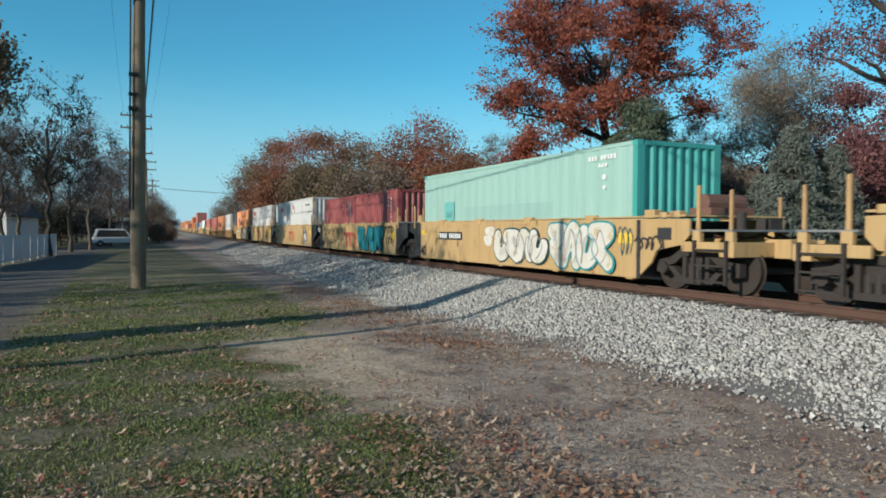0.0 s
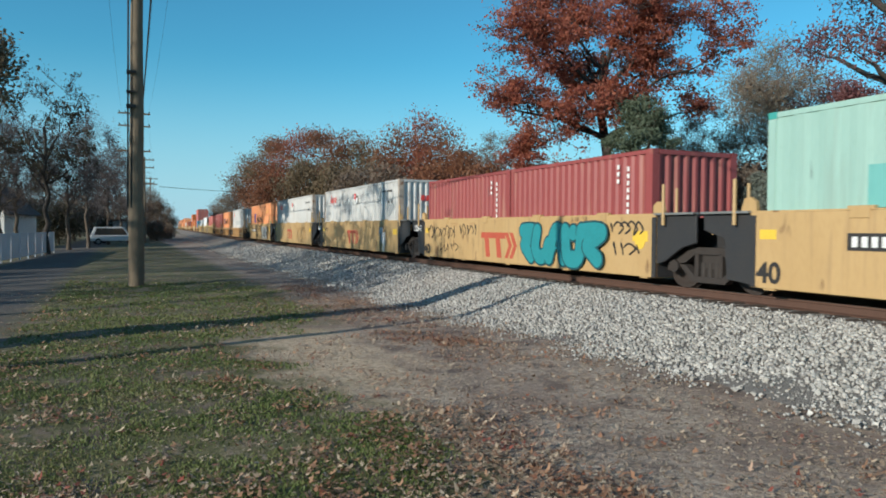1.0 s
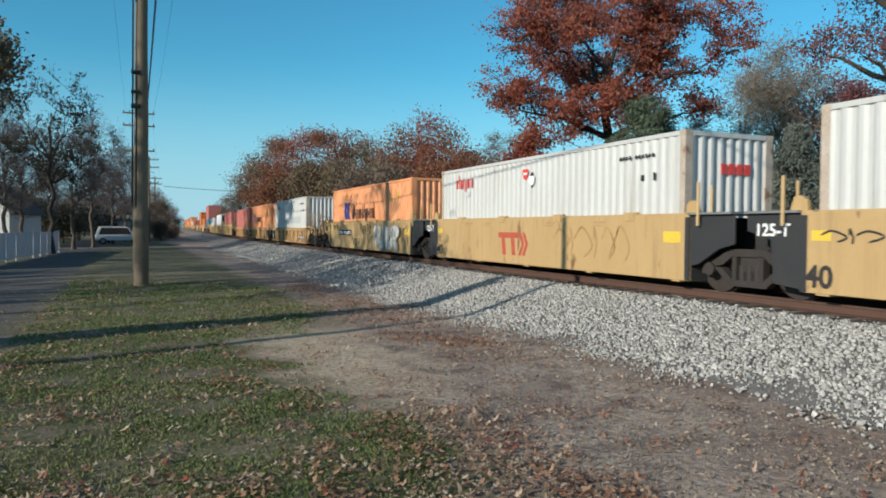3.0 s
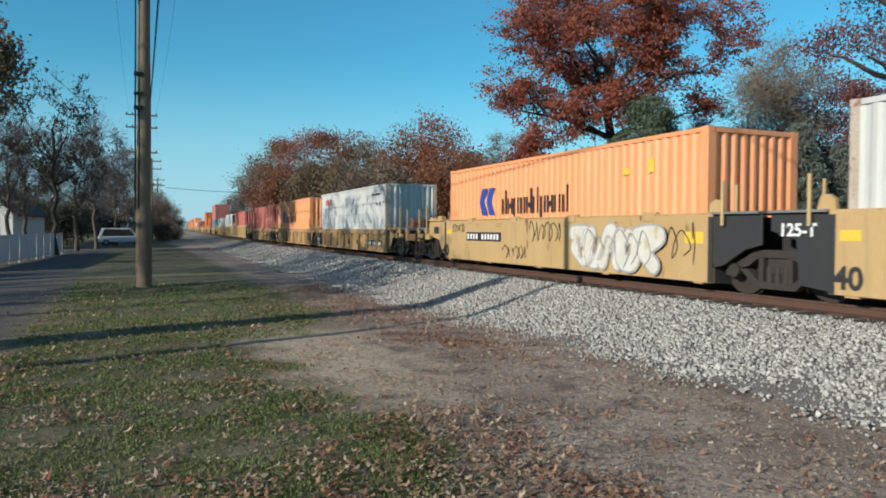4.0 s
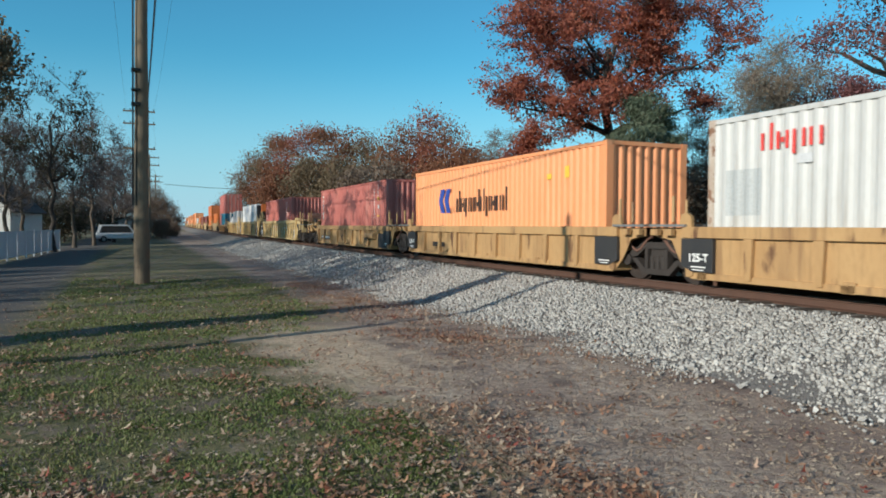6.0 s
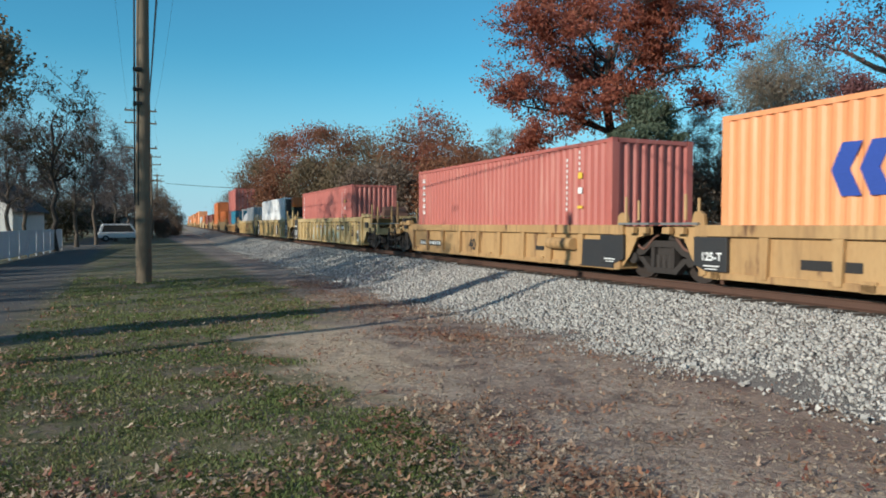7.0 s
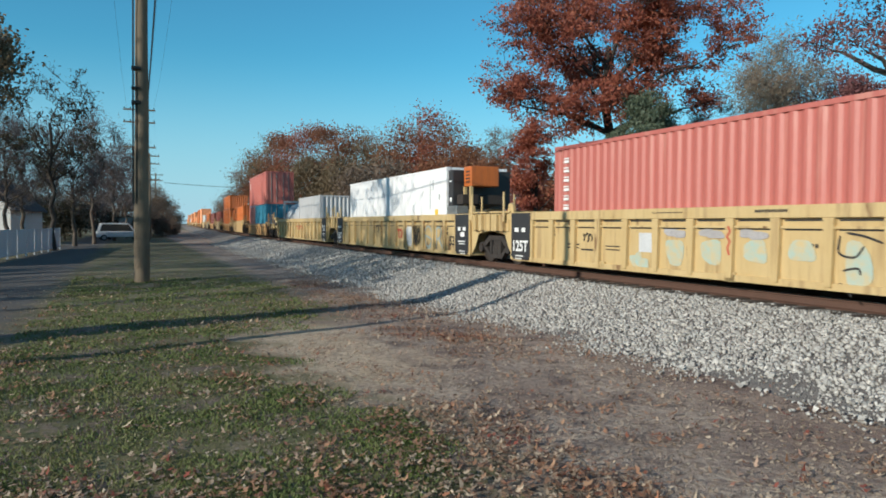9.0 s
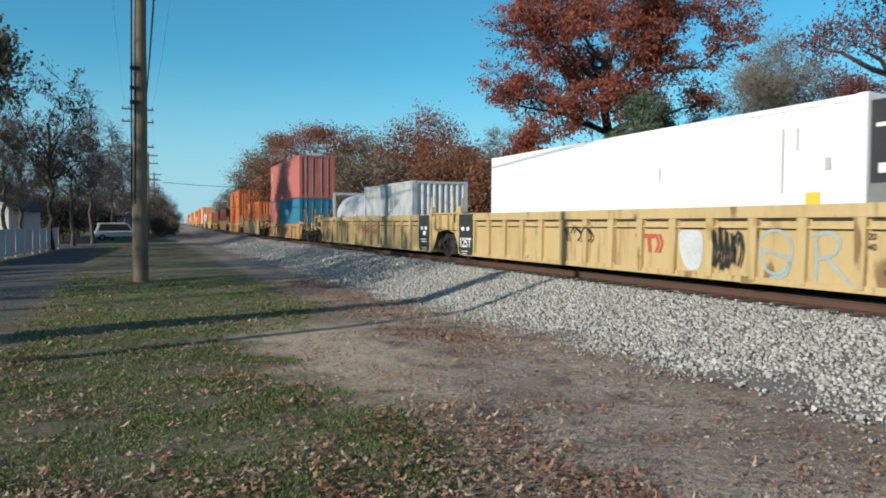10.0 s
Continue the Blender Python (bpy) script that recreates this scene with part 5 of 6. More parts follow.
# ---- trees ----
def limbs(seed, height, base, radius, trunk_r, clumps, mains=8, fork=None, up=0.0, lean=(0, 0), twigs=4, straight=False, lobes=()):
    """Branch segments (a, b, ra, rb) and clump centres of a crown between base and height, on a trunk at the origin."""
    rnd = random.Random(seed)
    fork = base * .75 if fork is None else fork
    mid, hz = (height + base) / 2, (height - base) / 2
    centres = []
    for dx, dz, rx, rz in lobes:
        deep = rnd.uniform(-.35, .35) * radius
        for k in range(max(5, int(clumps * rx * rz / sum(b[2] * b[3] for b in lobes)))):
            v = Vector((rnd.gauss(0, 1), rnd.gauss(0, 1), rnd.gauss(0, 1))).normalized() * rnd.uniform(.45, 1)
            centres.append(Vector((dx + v.x * rx, deep + v.y * rx * .9, dz + v.z * rz)))
    while len(centres) < clumps and not lobes:
        v = Vector((rnd.uniform(-1, 1), rnd.uniform(-1, 1), rnd.uniform(-1, 1)))
        if not .3 < v.length < 1:
            continue
        wide = radius * (1 - .35 * max(0, v.z) ** 2) * (1 + .22 * noise.noise((v.x * 2 + seed, v.y * 2, v.z * 2)))
        centres.append(Vector((v.x * wide + lean[0] * (mid + v.z * hz), v.y * wide + lean[1] * (mid + v.z * hz), mid + v.z * hz)))
    segs, tips = [], []

    def bough(a, b, ra, rb, sag=0.15, n=6, wob=.03):
        m = a.lerp(b, .5) + Vector((rnd.uniform(-1, 1), rnd.uniform(-1, 1), rnd.uniform(-.3, 1))) * (b - a).length * sag
        pts = [a]
        for i in range(1, n + 1):
            f = i / n
            p = a * (1 - f) ** 2 + m * 2 * f * (1 - f) + b * f * f
            if i < n:
                p += Vector((rnd.uniform(-1, 1), rnd.uniform(-1, 1), rnd.uniform(-1, 1))) * (b - a).length * wob
            pts.append(p)
        for i in range(n):
            segs.append((pts[i], pts[i + 1], ra + (rb - ra) * i / n, ra + (rb - ra) * (i + 1) / n))
        return pts

    top = Vector((lean[0] * height + rnd.uniform(-.3, .3) * (not straight), lean[1] * height + rnd.uniform(-.3, .3) * (not straight), base + (height - base) * .55))
    foot = Vector((0, 0, -.3))
    segs.append((foot, Vector((0, 0, .5)), trunk_r * 1.45, trunk_r))
    stem = bough(Vector((0, 0, .5)), top, trunk_r, trunk_r * .35, .005 if straight else .04, 10, .004 if straight else .02)
    joints = [(p, trunk_r * (1 - .6 * i / 10)) for i, p in enumerate(stem) if p.z > fork]
    seeds = [rnd.choice(centres)]
    while len(seeds) < mains:
        seeds.append(max(centres, key=lambda c: min((c - q).length for q in seeds)))
    ways = []
    for q in seeds:
        f = min(1, max(0, (q.z - base * .6) / max(.1, height - base * .6)))
        p, r = joints[min(len(joints) - 1, int(f * .8 * len(joints)))]
        pts = bough(p, p.lerp(q, .8), r * .62, r * .14, .12 + up * .2, 7)
        ways += [(w, r * (.5 - .05 * i)) for i, w in enumerate(pts) if i > 1]
    for c in centres:
        w, r = min(ways, key=lambda k: (k[0] - c).length)
        pts = bough(w, c, max(.02, r * .35), .012, .12, 4)
        tips.append((c, 2))
        for p in pts[2:]:
            for k in range(twigs):
                d = Vector((rnd.uniform(-1, 1), rnd.uniform(-1, 1), rnd.uniform(-.5, 1) + up)).normalized() * radius * rnd.uniform(.09, .2)
                e = p + d * .5 + Vector((rnd.uniform(-.1, .1), rnd.uniform(-.1, .1), .05)) * radius * .2
                if twigs > 3:
                    segs.append((p, e, .018, .012))
                    segs.append((e, p + d, .012, .005))
                else:
                    segs.append((p, p + d, .018, .006))
                tips.append((p + d, 3))
    return segs, tips


def wood_mesh(name, segs, mat, parent, least=0.0, sides=5):
    verts, faces = [], []
    for a, b, ra, rb in segs:
        if ra < least:
            continue
        d = (b - a)
        if d.length < 1e-6:
            continue
        u = d.orthogonal().normalized()
        v = d.normalized().cross(u)
        m = len(verts)
        n = sides if ra > .06 else 3
        for p, r in ((a, ra), (b, rb)):
            for i in range(n):
                w = i * math.tau / n
                verts.append(p + (u * math.cos(w) + v * math.sin(w)) * r)
        for i in range(n):
            j = (i + 1) % n
            faces.append((m + i, m + j, m + n + j, m + n + i))
    return raw(name, [tuple(v) for v in verts], faces, mat, parent, smooth=True)


def leaf_cloud(name, tips, count, spread, size, mat, parent, seed, flat=0.6, droop=0.0, slim=.6):
    rng = np.random.default_rng(seed)
    pts = np.array([tuple(p) for p, _ in tips])
    weight = rng.random(len(pts)) ** 1.2 + .08
    idx = rng.choice(len(pts), count, p=weight / weight.sum())
    off = rng.normal(0, spread, (count, 3))
    off[:, 2] *= flat
    off[:, 2] -= abs(rng.normal(0, droop, count)) if droop else 0
    c = pts[idx] + off
    u = rng.normal(0, 1, (count, 3))
    u /= np.linalg.norm(u, axis=1, keepdims=True)
    w = rng.normal(0, 1, (count, 3))
    v = np.cross(u, w)
    v /= np.linalg.norm(v, axis=1, keepdims=True)
    s = size * rng.uniform(.5, 1.3, (count, 1))
    return quads(name, c, u * s, v * s * slim, mat, parent)


def tree(at, height, label, leaf, count, bark="bark", seed=1, trunk_r=.3, base=None, radius=4.0, clumps=40, mains=8, leaf_size=.12, leaf_spread=.4,
         name="tree", category="tree", up=0.0, lean=(0, 0), group="", droop=0.0, flat=.6, twigs=4, fork=None, straight=False, lobes=(), slim=.6):
    thing = tagged(new(name), label, category, group)
    thing.matrix_basis = pose(at[0], at[1], 0)
    base = height * .3 if base is None else base
    segs, tips = limbs(seed, height - leaf_spread * .5, base, radius, trunk_r, clumps, mains, fork, up, lean, twigs, straight, lobes)
    wood_mesh("trunk", segs, bark, thing)
    if count:
        leaf_cloud("crown", tips, count, leaf_spread, leaf_size, leaf, thing, seed, flat, droop, slim)
    return thing


def conifer(at, height, radius, label, leaf, seed, count=9000, name="conifer"):
    thing = tagged(new(name), label, "conifer tree")
    thing.matrix_basis = pose(at[0], at[1], 0)
    rng = np.random.default_rng(seed)
    segs = [(Vector((0, 0, -.3)), Vector((0, 0, height)), radius * .07 + .05, .02)]
    tips = []
    z = height * .06
    while z < height * .97:
        r = radius * (1 - z / height) ** .8
        for k in range(7):
            a = rng.uniform(0, math.tau)
            rr = r * rng.uniform(.75, 1.15)
            tip = Vector((math.cos(a) * rr, math.sin(a) * rr, z - rr * .22))
            segs.append((Vector((0, 0, z)), tip, .05, .012))
            for f in np.linspace(.25, 1, 8):
                tips.append((Vector((0, 0, z)).lerp(tip, f), 2))
        z += height / 26
    wood_mesh("trunk", segs, "dark_bark", thing)
    leaf_cloud("crown", tips, count, .17, .085, leaf, thing, seed, flat=.6, droop=.16, slim=.28)
    return thing


def spot(px, depth):
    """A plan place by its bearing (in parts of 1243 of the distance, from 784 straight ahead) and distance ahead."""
    return ((px - 784) / 1243 * depth, depth)


def build_trees():
    tree(spot(1080, 41), 17.0, "large oak with rust-red autumn leaves and dark limbs", "oak_leaf", 66000, "dark_bark", seed=7, trunk_r=.45, base=6.6, radius=6.9, clumps=190, mains=14, twigs=3, flat=.5,
         leaf_size=.062, leaf_spread=.27, name="oak_tree", fork=4.0,
         lobes=((-5.9, 9.6, 2.4, 1.3), (-5.2, 12.4, 2.6, 1.8), (-2.6, 14.9, 2.8, 1.9), (2.4, 14.8, 3.3, 1.9), (-1.4, 11.2, 3.2, 1.8), (6.1, 13.0, 2.1, 1.1), (3.3, 11.7, 2.3, 1.4), (5.8, 9.6, 1.3, 1.0), (-2.6, 8.3, 2.1, 1.5), (.6, 13.2, 2.8, 1.8), (1.6, 9.6, 1.8, 1.2), (-.2, 8.7, 1.7, 1.1)))
    tree(spot(940, 47), 9.2, "small rust-leaved oak behind the track", "oak_leaf", 9000, "dark_bark", seed=8, trunk_r=.2, base=1.5, radius=2.0, clumps=34, leaf_size=.075, leaf_spread=.3, name="oak_tree", twigs=3)
    tree(spot(1625, 27), 15, "oak with dull purple-red leaves and dark crooked limbs", "purple_leaf", 17000, "dark_bark", seed=15, trunk_r=.42, base=7.6, radius=5.6, clumps=70, mains=12, leaf_size=.055, leaf_spread=.34, name="oak_tree", fork=5)
    tree(spot(1575, 44), 9.5, "dull red shrubby tree behind the track", "purple_leaf", 12000, "dark_bark", seed=16, trunk_r=.2, base=1.5, radius=3.6, clumps=45, leaf_size=.09, leaf_spread=.5)
    tree(spot(1372, 54), 16.6, "pale willow with thin yellow-green leaves", "willow_leaf", 15000, "pale_bark", seed=19, trunk_r=.3, base=8, radius=4.0, clumps=80, leaf_size=.15, leaf_spread=.7, name="willow_tree", up=.8, droop=.3, slim=.13, flat=1.0)
    tree(spot(1440, 56), 16.2, "tall thin tree with dull red leaves", "purple_leaf", 9000, "pale_bark", seed=20, trunk_r=.25, base=6, radius=3.4, clumps=50, leaf_size=.08, leaf_spread=.6, up=.5)
    tree(spot(1330, 52), 10.5, "thin tree with straw-coloured twigs", "willow_leaf", 2600, "pale_bark", seed=27, trunk_r=.2, base=3, radius=3.0, clumps=60, leaf_size=.14, leaf_spread=.5, up=.8, slim=.12, flat=1.0)
    tree(spot(1535, 50), 13.2, "tall tree with thinning dull red leaves", "purple_leaf", 12000, "dark_bark", seed=28, trunk_r=.24, base=4, radius=3.3, clumps=50, leaf_size=.085, leaf_spread=.5, twigs=3)
    conifer(spot(1405, 37), 7.9, 2.9, "blue-grey spruce behind the track", "needle", 21, 34000, "spruce_tree")
    conifer(spot(1478, 38), 6.9, 2.7, "broad blue-grey spruce near the track", "needle", 25, 30000, "spruce_tree")
    conifer(spot(1350, 42), 5.6, 2.2, "small blue-grey spruce in the wood", "needle", 26, 16000, "spruce_tree")
    tree(spot(1142, 38), 9.6, "grey-green pine in front of an oak", "pine_needle", 15000, "bark", seed=23, trunk_r=.16, base=4.6, radius=2.1, clumps=42, leaf_size=.09, leaf_spread=.24, name="pine_tree", category="conifer tree", flat=.5, slim=.25, twigs=3)
    for i, (px, dep, h) in enumerate(((865, 62, 11), (885, 62, 11.8), (905, 60, 11), (925, 58, 10.4), (1205, 52, 10), (1225, 50, 11.2), (1250, 52, 10.4), (1275, 50, 11), (1300, 49, 10), (1240, 47, 7.5), (1290, 46, 7))):
        tree(spot(px, dep), h, "bare thin tree with grey twigs", "bush_leaf", 1800, "pale_bark", seed=30 + i, trunk_r=.10, base=2.5, radius=1.7, clumps=24, mains=7, leaf_size=.16, leaf_spread=.3, slim=.07, name="bare_tree", up=.9, twigs=4)
    woods = ((452, 120, 14.2, "wood_leaf"), (472, 116, 16.6, "dull_leaf"), (508, 110, 18.2, "wood_leaf"), (545, 104, 18.4, "oak_leaf"), (585, 100, 17.6, "wood_leaf"), (625, 94, 16, "wood_leaf"), (665, 90, 14.4, "dull_leaf"),
             (712, 80, 13.8, "wood_leaf"), (755, 78, 14.8, "oak_leaf"), (795, 76, 13.4, "wood_leaf"), (830, 72, 11.2, "wood_leaf"), (485, 84, 9, "wood_leaf"), (550, 80, 10, "dull_leaf"), (600, 78, 10, "dull_leaf"), (640, 74, 9, "bush_leaf"), (700, 68, 8.5, "bush_leaf"), (770, 66, 8, "wood_leaf"), (870, 62, 8, "wood_leaf"),
             (940, 56, 6, "purple_leaf"), (1010, 52, 7, "wood_leaf"), (1070, 50, 7, "dull_leaf"), (1200, 47, 6, "bush_leaf"), (1300, 46, 6.5, "bush_leaf"), (1340, 50, 7, "bush_leaf"), (1480, 52, 8, "purple_leaf"), (425, 150, 11, "bush_leaf"), (398, 190, 10, "bush_leaf"))
    for i, (px, dep, h, leaf) in enumerate(woods):
        tree(spot(px, dep), h, "autumn tree in the wood with thinning brown-red leaves", leaf, 7600, "bark", seed=50 + i, trunk_r=.24, base=h * .18, radius=h * .27, clumps=40, mains=8, leaf_size=.10, leaf_spread=.85, twigs=3,
             name="wood_tree", group="trees of the wood beyond the track", up=.3)
    # beside the lane
    tree(spot(92, 50), 13.3, "slender tree with sparse dark leaves by the fence", "dark_leaf", 2600, "dark_bark", seed=81, trunk_r=.2, base=3.8, radius=3.9, clumps=80, mains=12, leaf_size=.10, leaf_spread=.2, up=.9, name="tree", fork=1.6, slim=.35, flat=.35)
    tree(spot(-48, 40), 14.2, "dense tree with dull brown leaves over the fence", "dull_leaf", 7000, "dark_bark", seed=82, trunk_r=.3, base=7.5, radius=2.9, clumps=50, leaf_size=.11, leaf_spread=.5)
    for i, (px, dep, h) in enumerate(((165, 66, 12.5), (200, 80, 12), (130, 60, 10.5), (222, 92, 11), (180, 96, 12), (40, 58, 11), (8, 54, 12))):
        tree(spot(px, dep), h, "bare grey-brown tree beside the lane", "grey_twig", 4200, "bark", seed=90 + i, trunk_r=.18, base=h * .22, radius=h * .28, clumps=60, mains=10, leaf_size=.22, leaf_spread=.45, slim=.07, flat=1.0, name="bare_tree", up=.9, twigs=4)
    for i, (px, dep, h) in enumerate(((262, 105, 8.5), (282, 112, 7.5), (298, 120, 6), (250, 98, 4), (285, 100, 2.4), (305, 118, 2.0))):
        tree(spot(px, dep), h, "leafless brown bush at the lane's end", "bush_leaf", 4500, "bark", seed=100 + i, trunk_r=.08, base=.4, radius=h * .33, clumps=40, leaf_size=.2, slim=.1, leaf_spread=.4, flat=1.0, name="bush", category="bush", up=.5, twigs=3)
    for i, (px, dep, h, leaf) in enumerate(((20, 80, 6, "dark_leaf"), (70, 84, 5, "bush_leaf"), (112, 78, 4.5, "dark_leaf"), (140, 96, 6.5, "bush_leaf"), (165, 104, 5, "dark_leaf"), (195, 120, 8, "bush_leaf"), (238, 124, 7, "bush_leaf"), (215, 140, 9, "bush_leaf"), (270, 150, 8, "bush_leaf"), (150, 130, 10, "bush_leaf"), (90, 110, 10, "bush_leaf"), (40, 105, 9, "bush_leaf"))):
        tree(spot(px, dep), h, "dense brown shrub behind the lane", leaf, 3000, "dark_bark", seed=200 + i, trunk_r=.12, base=.2, radius=h * .55, clumps=50, leaf_size=.16, slim=.3, leaf_spread=.6, name="shrub", category="bush", up=.3, twigs=3)
    # an evergreen row added out of view, only to keep the lane in shade
    for i in range(10):
        c, d = -12.0 - TRACK_SIDE, 1.5 + 3.4 * i
        conifer(along(d, c), 3.0 + .3 * (i % 3), 1.9, "unseen evergreen shrub added to shade the lane", "dark_needle", 240 + i, 1600, "shade_shrub")
    # trees out of view, towards the sun, whose trunks and limbs shade the grass and the passing cars
    shading = [(14.0 + (i % 3), a, 11 + (i % 3), 6.3, .2, 2.4, 50) for i, a in enumerate((8, 10.5, 12.2, 18.5, 22))]
    shading += [(14.0 + 2 * (i % 3), a, 13, 5, .22, 3.2, 70) for i, a in enumerate((25, 30, 35, 40, 45, 51, 57))]
    shading += [(26.0 + (i % 3), a, 15.5, 5, .24, 4.2, 80) for i, a in enumerate((14, 24, 34, 44, 54, 78, 86, 95, 104))]
    shading += [(15.0 + 1.5 * (i % 3), a, 14.5 + (i % 3), 6.5, .21, 2.6, 40) for i, a in enumerate((13, 15, 16.6, 19.4, 21.4, 23.6, 26.5))]
    for i, (k, aim, h, base, r, rad, n) in enumerate(shading):
        x = -5.9 - aim * math.sin(HEADING) - k * math.cos(SUN_WAY)
        y = 9.3 + aim * math.cos(HEADING) - k * math.sin(SUN_WAY)
        # beyond aim 80 the crowns are filled in to darken the far cars
        tree((x, y), h, "unseen tall tree across the lane that casts shade", "bush_leaf", 5000 if aim > 80 else 260, "bark", seed=120 + i, trunk_r=r, base=base, radius=rad, clumps=n, mains=6, leaf_size=.18 if aim > 80 else .24, slim=.6 if aim > 80 else .12, flat=1.0, name="bare_tree", up=.6, twigs=3, straight=i < 5)


build_trees()


# ---- pole line, fence, house, vehicles ----
def utility_pole(at, height, radius, label, arms, near=False, turn=0.0):
    thing = tagged(new("utility_pole"), label, "utility pole", "poles beside the line")
    thing.matrix_basis = pose(at[0], at[1], 0, 0, 0.5 if near else 0, turn)
    bm = bmesh.new()
    n, k, rings = 12, 14, []
    for i in range(n + 1):
        z, r = -.5 + (height + .5) * i / n, radius * (1 - .33 * i / n)
        rings.append([bm.verts.new((math.cos(j * math.tau / k) * r * (1 + .03 * math.sin(3 * j)) + .01 * math.sin(i * 1.3), math.sin(j * math.tau / k) * r, z)) for j in range(k)])
    for lo, hi in zip(rings, rings[1:]):
        for j in range(k):
            bm.faces.new((lo[j], lo[(j + 1) % k], hi[(j + 1) % k], hi[j]))
    bm.faces.new(rings[-1])
    part("shaft", bm, "pole", thing, smooth=True)
    for z, w in arms:
        bm = bmesh.new()
        box(bm, -w / 2, w / 2, -radius - .1, -radius + .0, z - .06, z + .06)
        arm = part("crossarm", bm, "pole", thing)
        for k in range(6):
            x = -w / 2 + .1 + (w - .2) * k / 5
            bm = bmesh.new()
            rod(bm, (x, -radius - .05, z + .06), (x, -radius - .05, z + .2), .03, .045, 6)
            part("insulator", bm, "pane", arm)
    if near:
        for x, r, top in ((-radius - .01, .028, height), (-radius * .6, .02, 7.0)):
            bm = bmesh.new()
            rod(bm, (x, -radius * .75, 2.6), (x, -radius * .6, top), r, sides=6)
            part("riser_cable", bm, "cable", thing, "black cable down the pole")
        for z, w in ((5.95, .10), (6.45, .06), (7.1, .08)):
            bm = bmesh.new()
            box(bm, -radius - .06, -radius * .1, -radius - .02, radius * .3, z, z + w)
            part("strap", bm, "cable", thing, "dark metal strap")
    return thing


def build_poles():
    utility_pole((-10.3, 23.9), 12.0, .26, "weathered grey wooden utility pole with black cables", ((9.85, 2.2),), True, math.degrees(HEADING))
    # unseen pole and trunk, sized for the two long shadows on the grass
    utility_pole((-6.1 - 8 * math.cos(SUN_WAY), 9.75 - 8 * math.sin(SUN_WAY)), 9.3, .15, "slim wooden utility pole out of view, caster of a thin shadow", ())
    tree((-5.9 - 3.1 * math.sin(HEADING) - 8 * math.cos(SUN_WAY), 9.3 + 3.1 * math.cos(HEADING) - 8 * math.sin(SUN_WAY)), 8.6, "thick bare trunk out of view, caster of a broad shadow", "bush_leaf", 0, "bark", seed=300, trunk_r=.8,
         base=6.4, radius=.8, clumps=7, mains=3, name="lopped_tree", twigs=1, straight=True)
    for s, h in ((62, 11.5), (98, 11), (136, 11), (180, 10.5), (230, 10)):
        utility_pole(along(s, -11.4), h, .16, "distant wooden utility pole with crossarms", ((h - .4, 2.4), (h - 1.4, 2.4), (h - 3.4, 2.4)), turn=math.degrees(heading(s)))
    # wires between the poles
    places = [along(-25, -11.3), (-10.2, 23.9)] + [along(s, -11.4) for s in (62, 98, 136)]
    heights = [10.0, 9.9, 11.0, 10.6, 10.6]
    for dx, dz, r in ((-.9, .1, .004), (-.3, .1, .004), (.5, .1, .004), (1.0, .1, .004), (0.2, None, .02)):
        verts = []
        for k in range(len(places) - 1):
            for i in range(12):
                f = i / 12
                a, b = places[k], places[k + 1]
                x, y = a[0] + (b[0] - a[0]) * f, a[1] + (b[1] - a[1]) * f
                lo, hi = (heights[k], heights[k + 1]) if dz else ((9.5, 6.7, 6.6, 6.6, 6.6)[k], (9.5, 6.7, 6.6, 6.6, 6.6)[k + 1])
                z = lo + (hi - lo) * f + (dz - 2 * f * (1 - f) if dz else 0)
                verts.append(Vector((x + dx * math.cos(HEADING), y + dx * math.sin(HEADING), z)))
        bm = bmesh.new()
        tube(bm, verts, r)
        tagged(part("overhead_wire", bm, "cable"), "thin dark overhead wire between the poles", "wire", "overhead wires")
    bm = bmesh.new()
    a, b = Vector((*spot(290, 110), 8.3)), Vector((*spot(640, 120), 8.3))
    tube(bm, [a.lerp(b, i / 14) - Vector((0, 0, 2.4 * i / 14 * (1 - i / 14))) for i in range(15)], .035)
    tagged(part("overhead_wire", bm, "cable"), "dark wire that crosses over the line far off", "wire")


def fence():
    thing = tagged(new("fence"), "white vinyl privacy fence along the lane", "fence")
    a, b = Vector((-21.0, 31.0)), Vector((-28.9, 52.8))
    turn = math.degrees(math.atan2(-(b - a).x, (b - a).y))
    n = 10
    step = (b - a).length / n
    for i in range(n + 1):
        p = a.lerp(b, i / n)
        m = pose(p.x, p.y, 0, 0, 0, turn)
        bm = bmesh.new()
        box(bm, -.04, .04, -.065, .065, -.1, 1.57)
        part("post", bm, "vinyl", thing).matrix_basis = m
        if i == n:
            break
        for z in (.12, 1.40):
            bm = bmesh.new()
            box(bm, -.03, .03, .065, step - .065, z, z + .14)
            part("rail", bm, "vinyl", thing).matrix_basis = m
        w = (step - .16) / 14
        for k in range(14):
            bm = bmesh.new()
            box(bm, -.012, .012, .08 + k * w, .08 + (k + .95) * w, .2, 1.56)
            part("board", bm, "vinyl", thing).matrix_basis = m


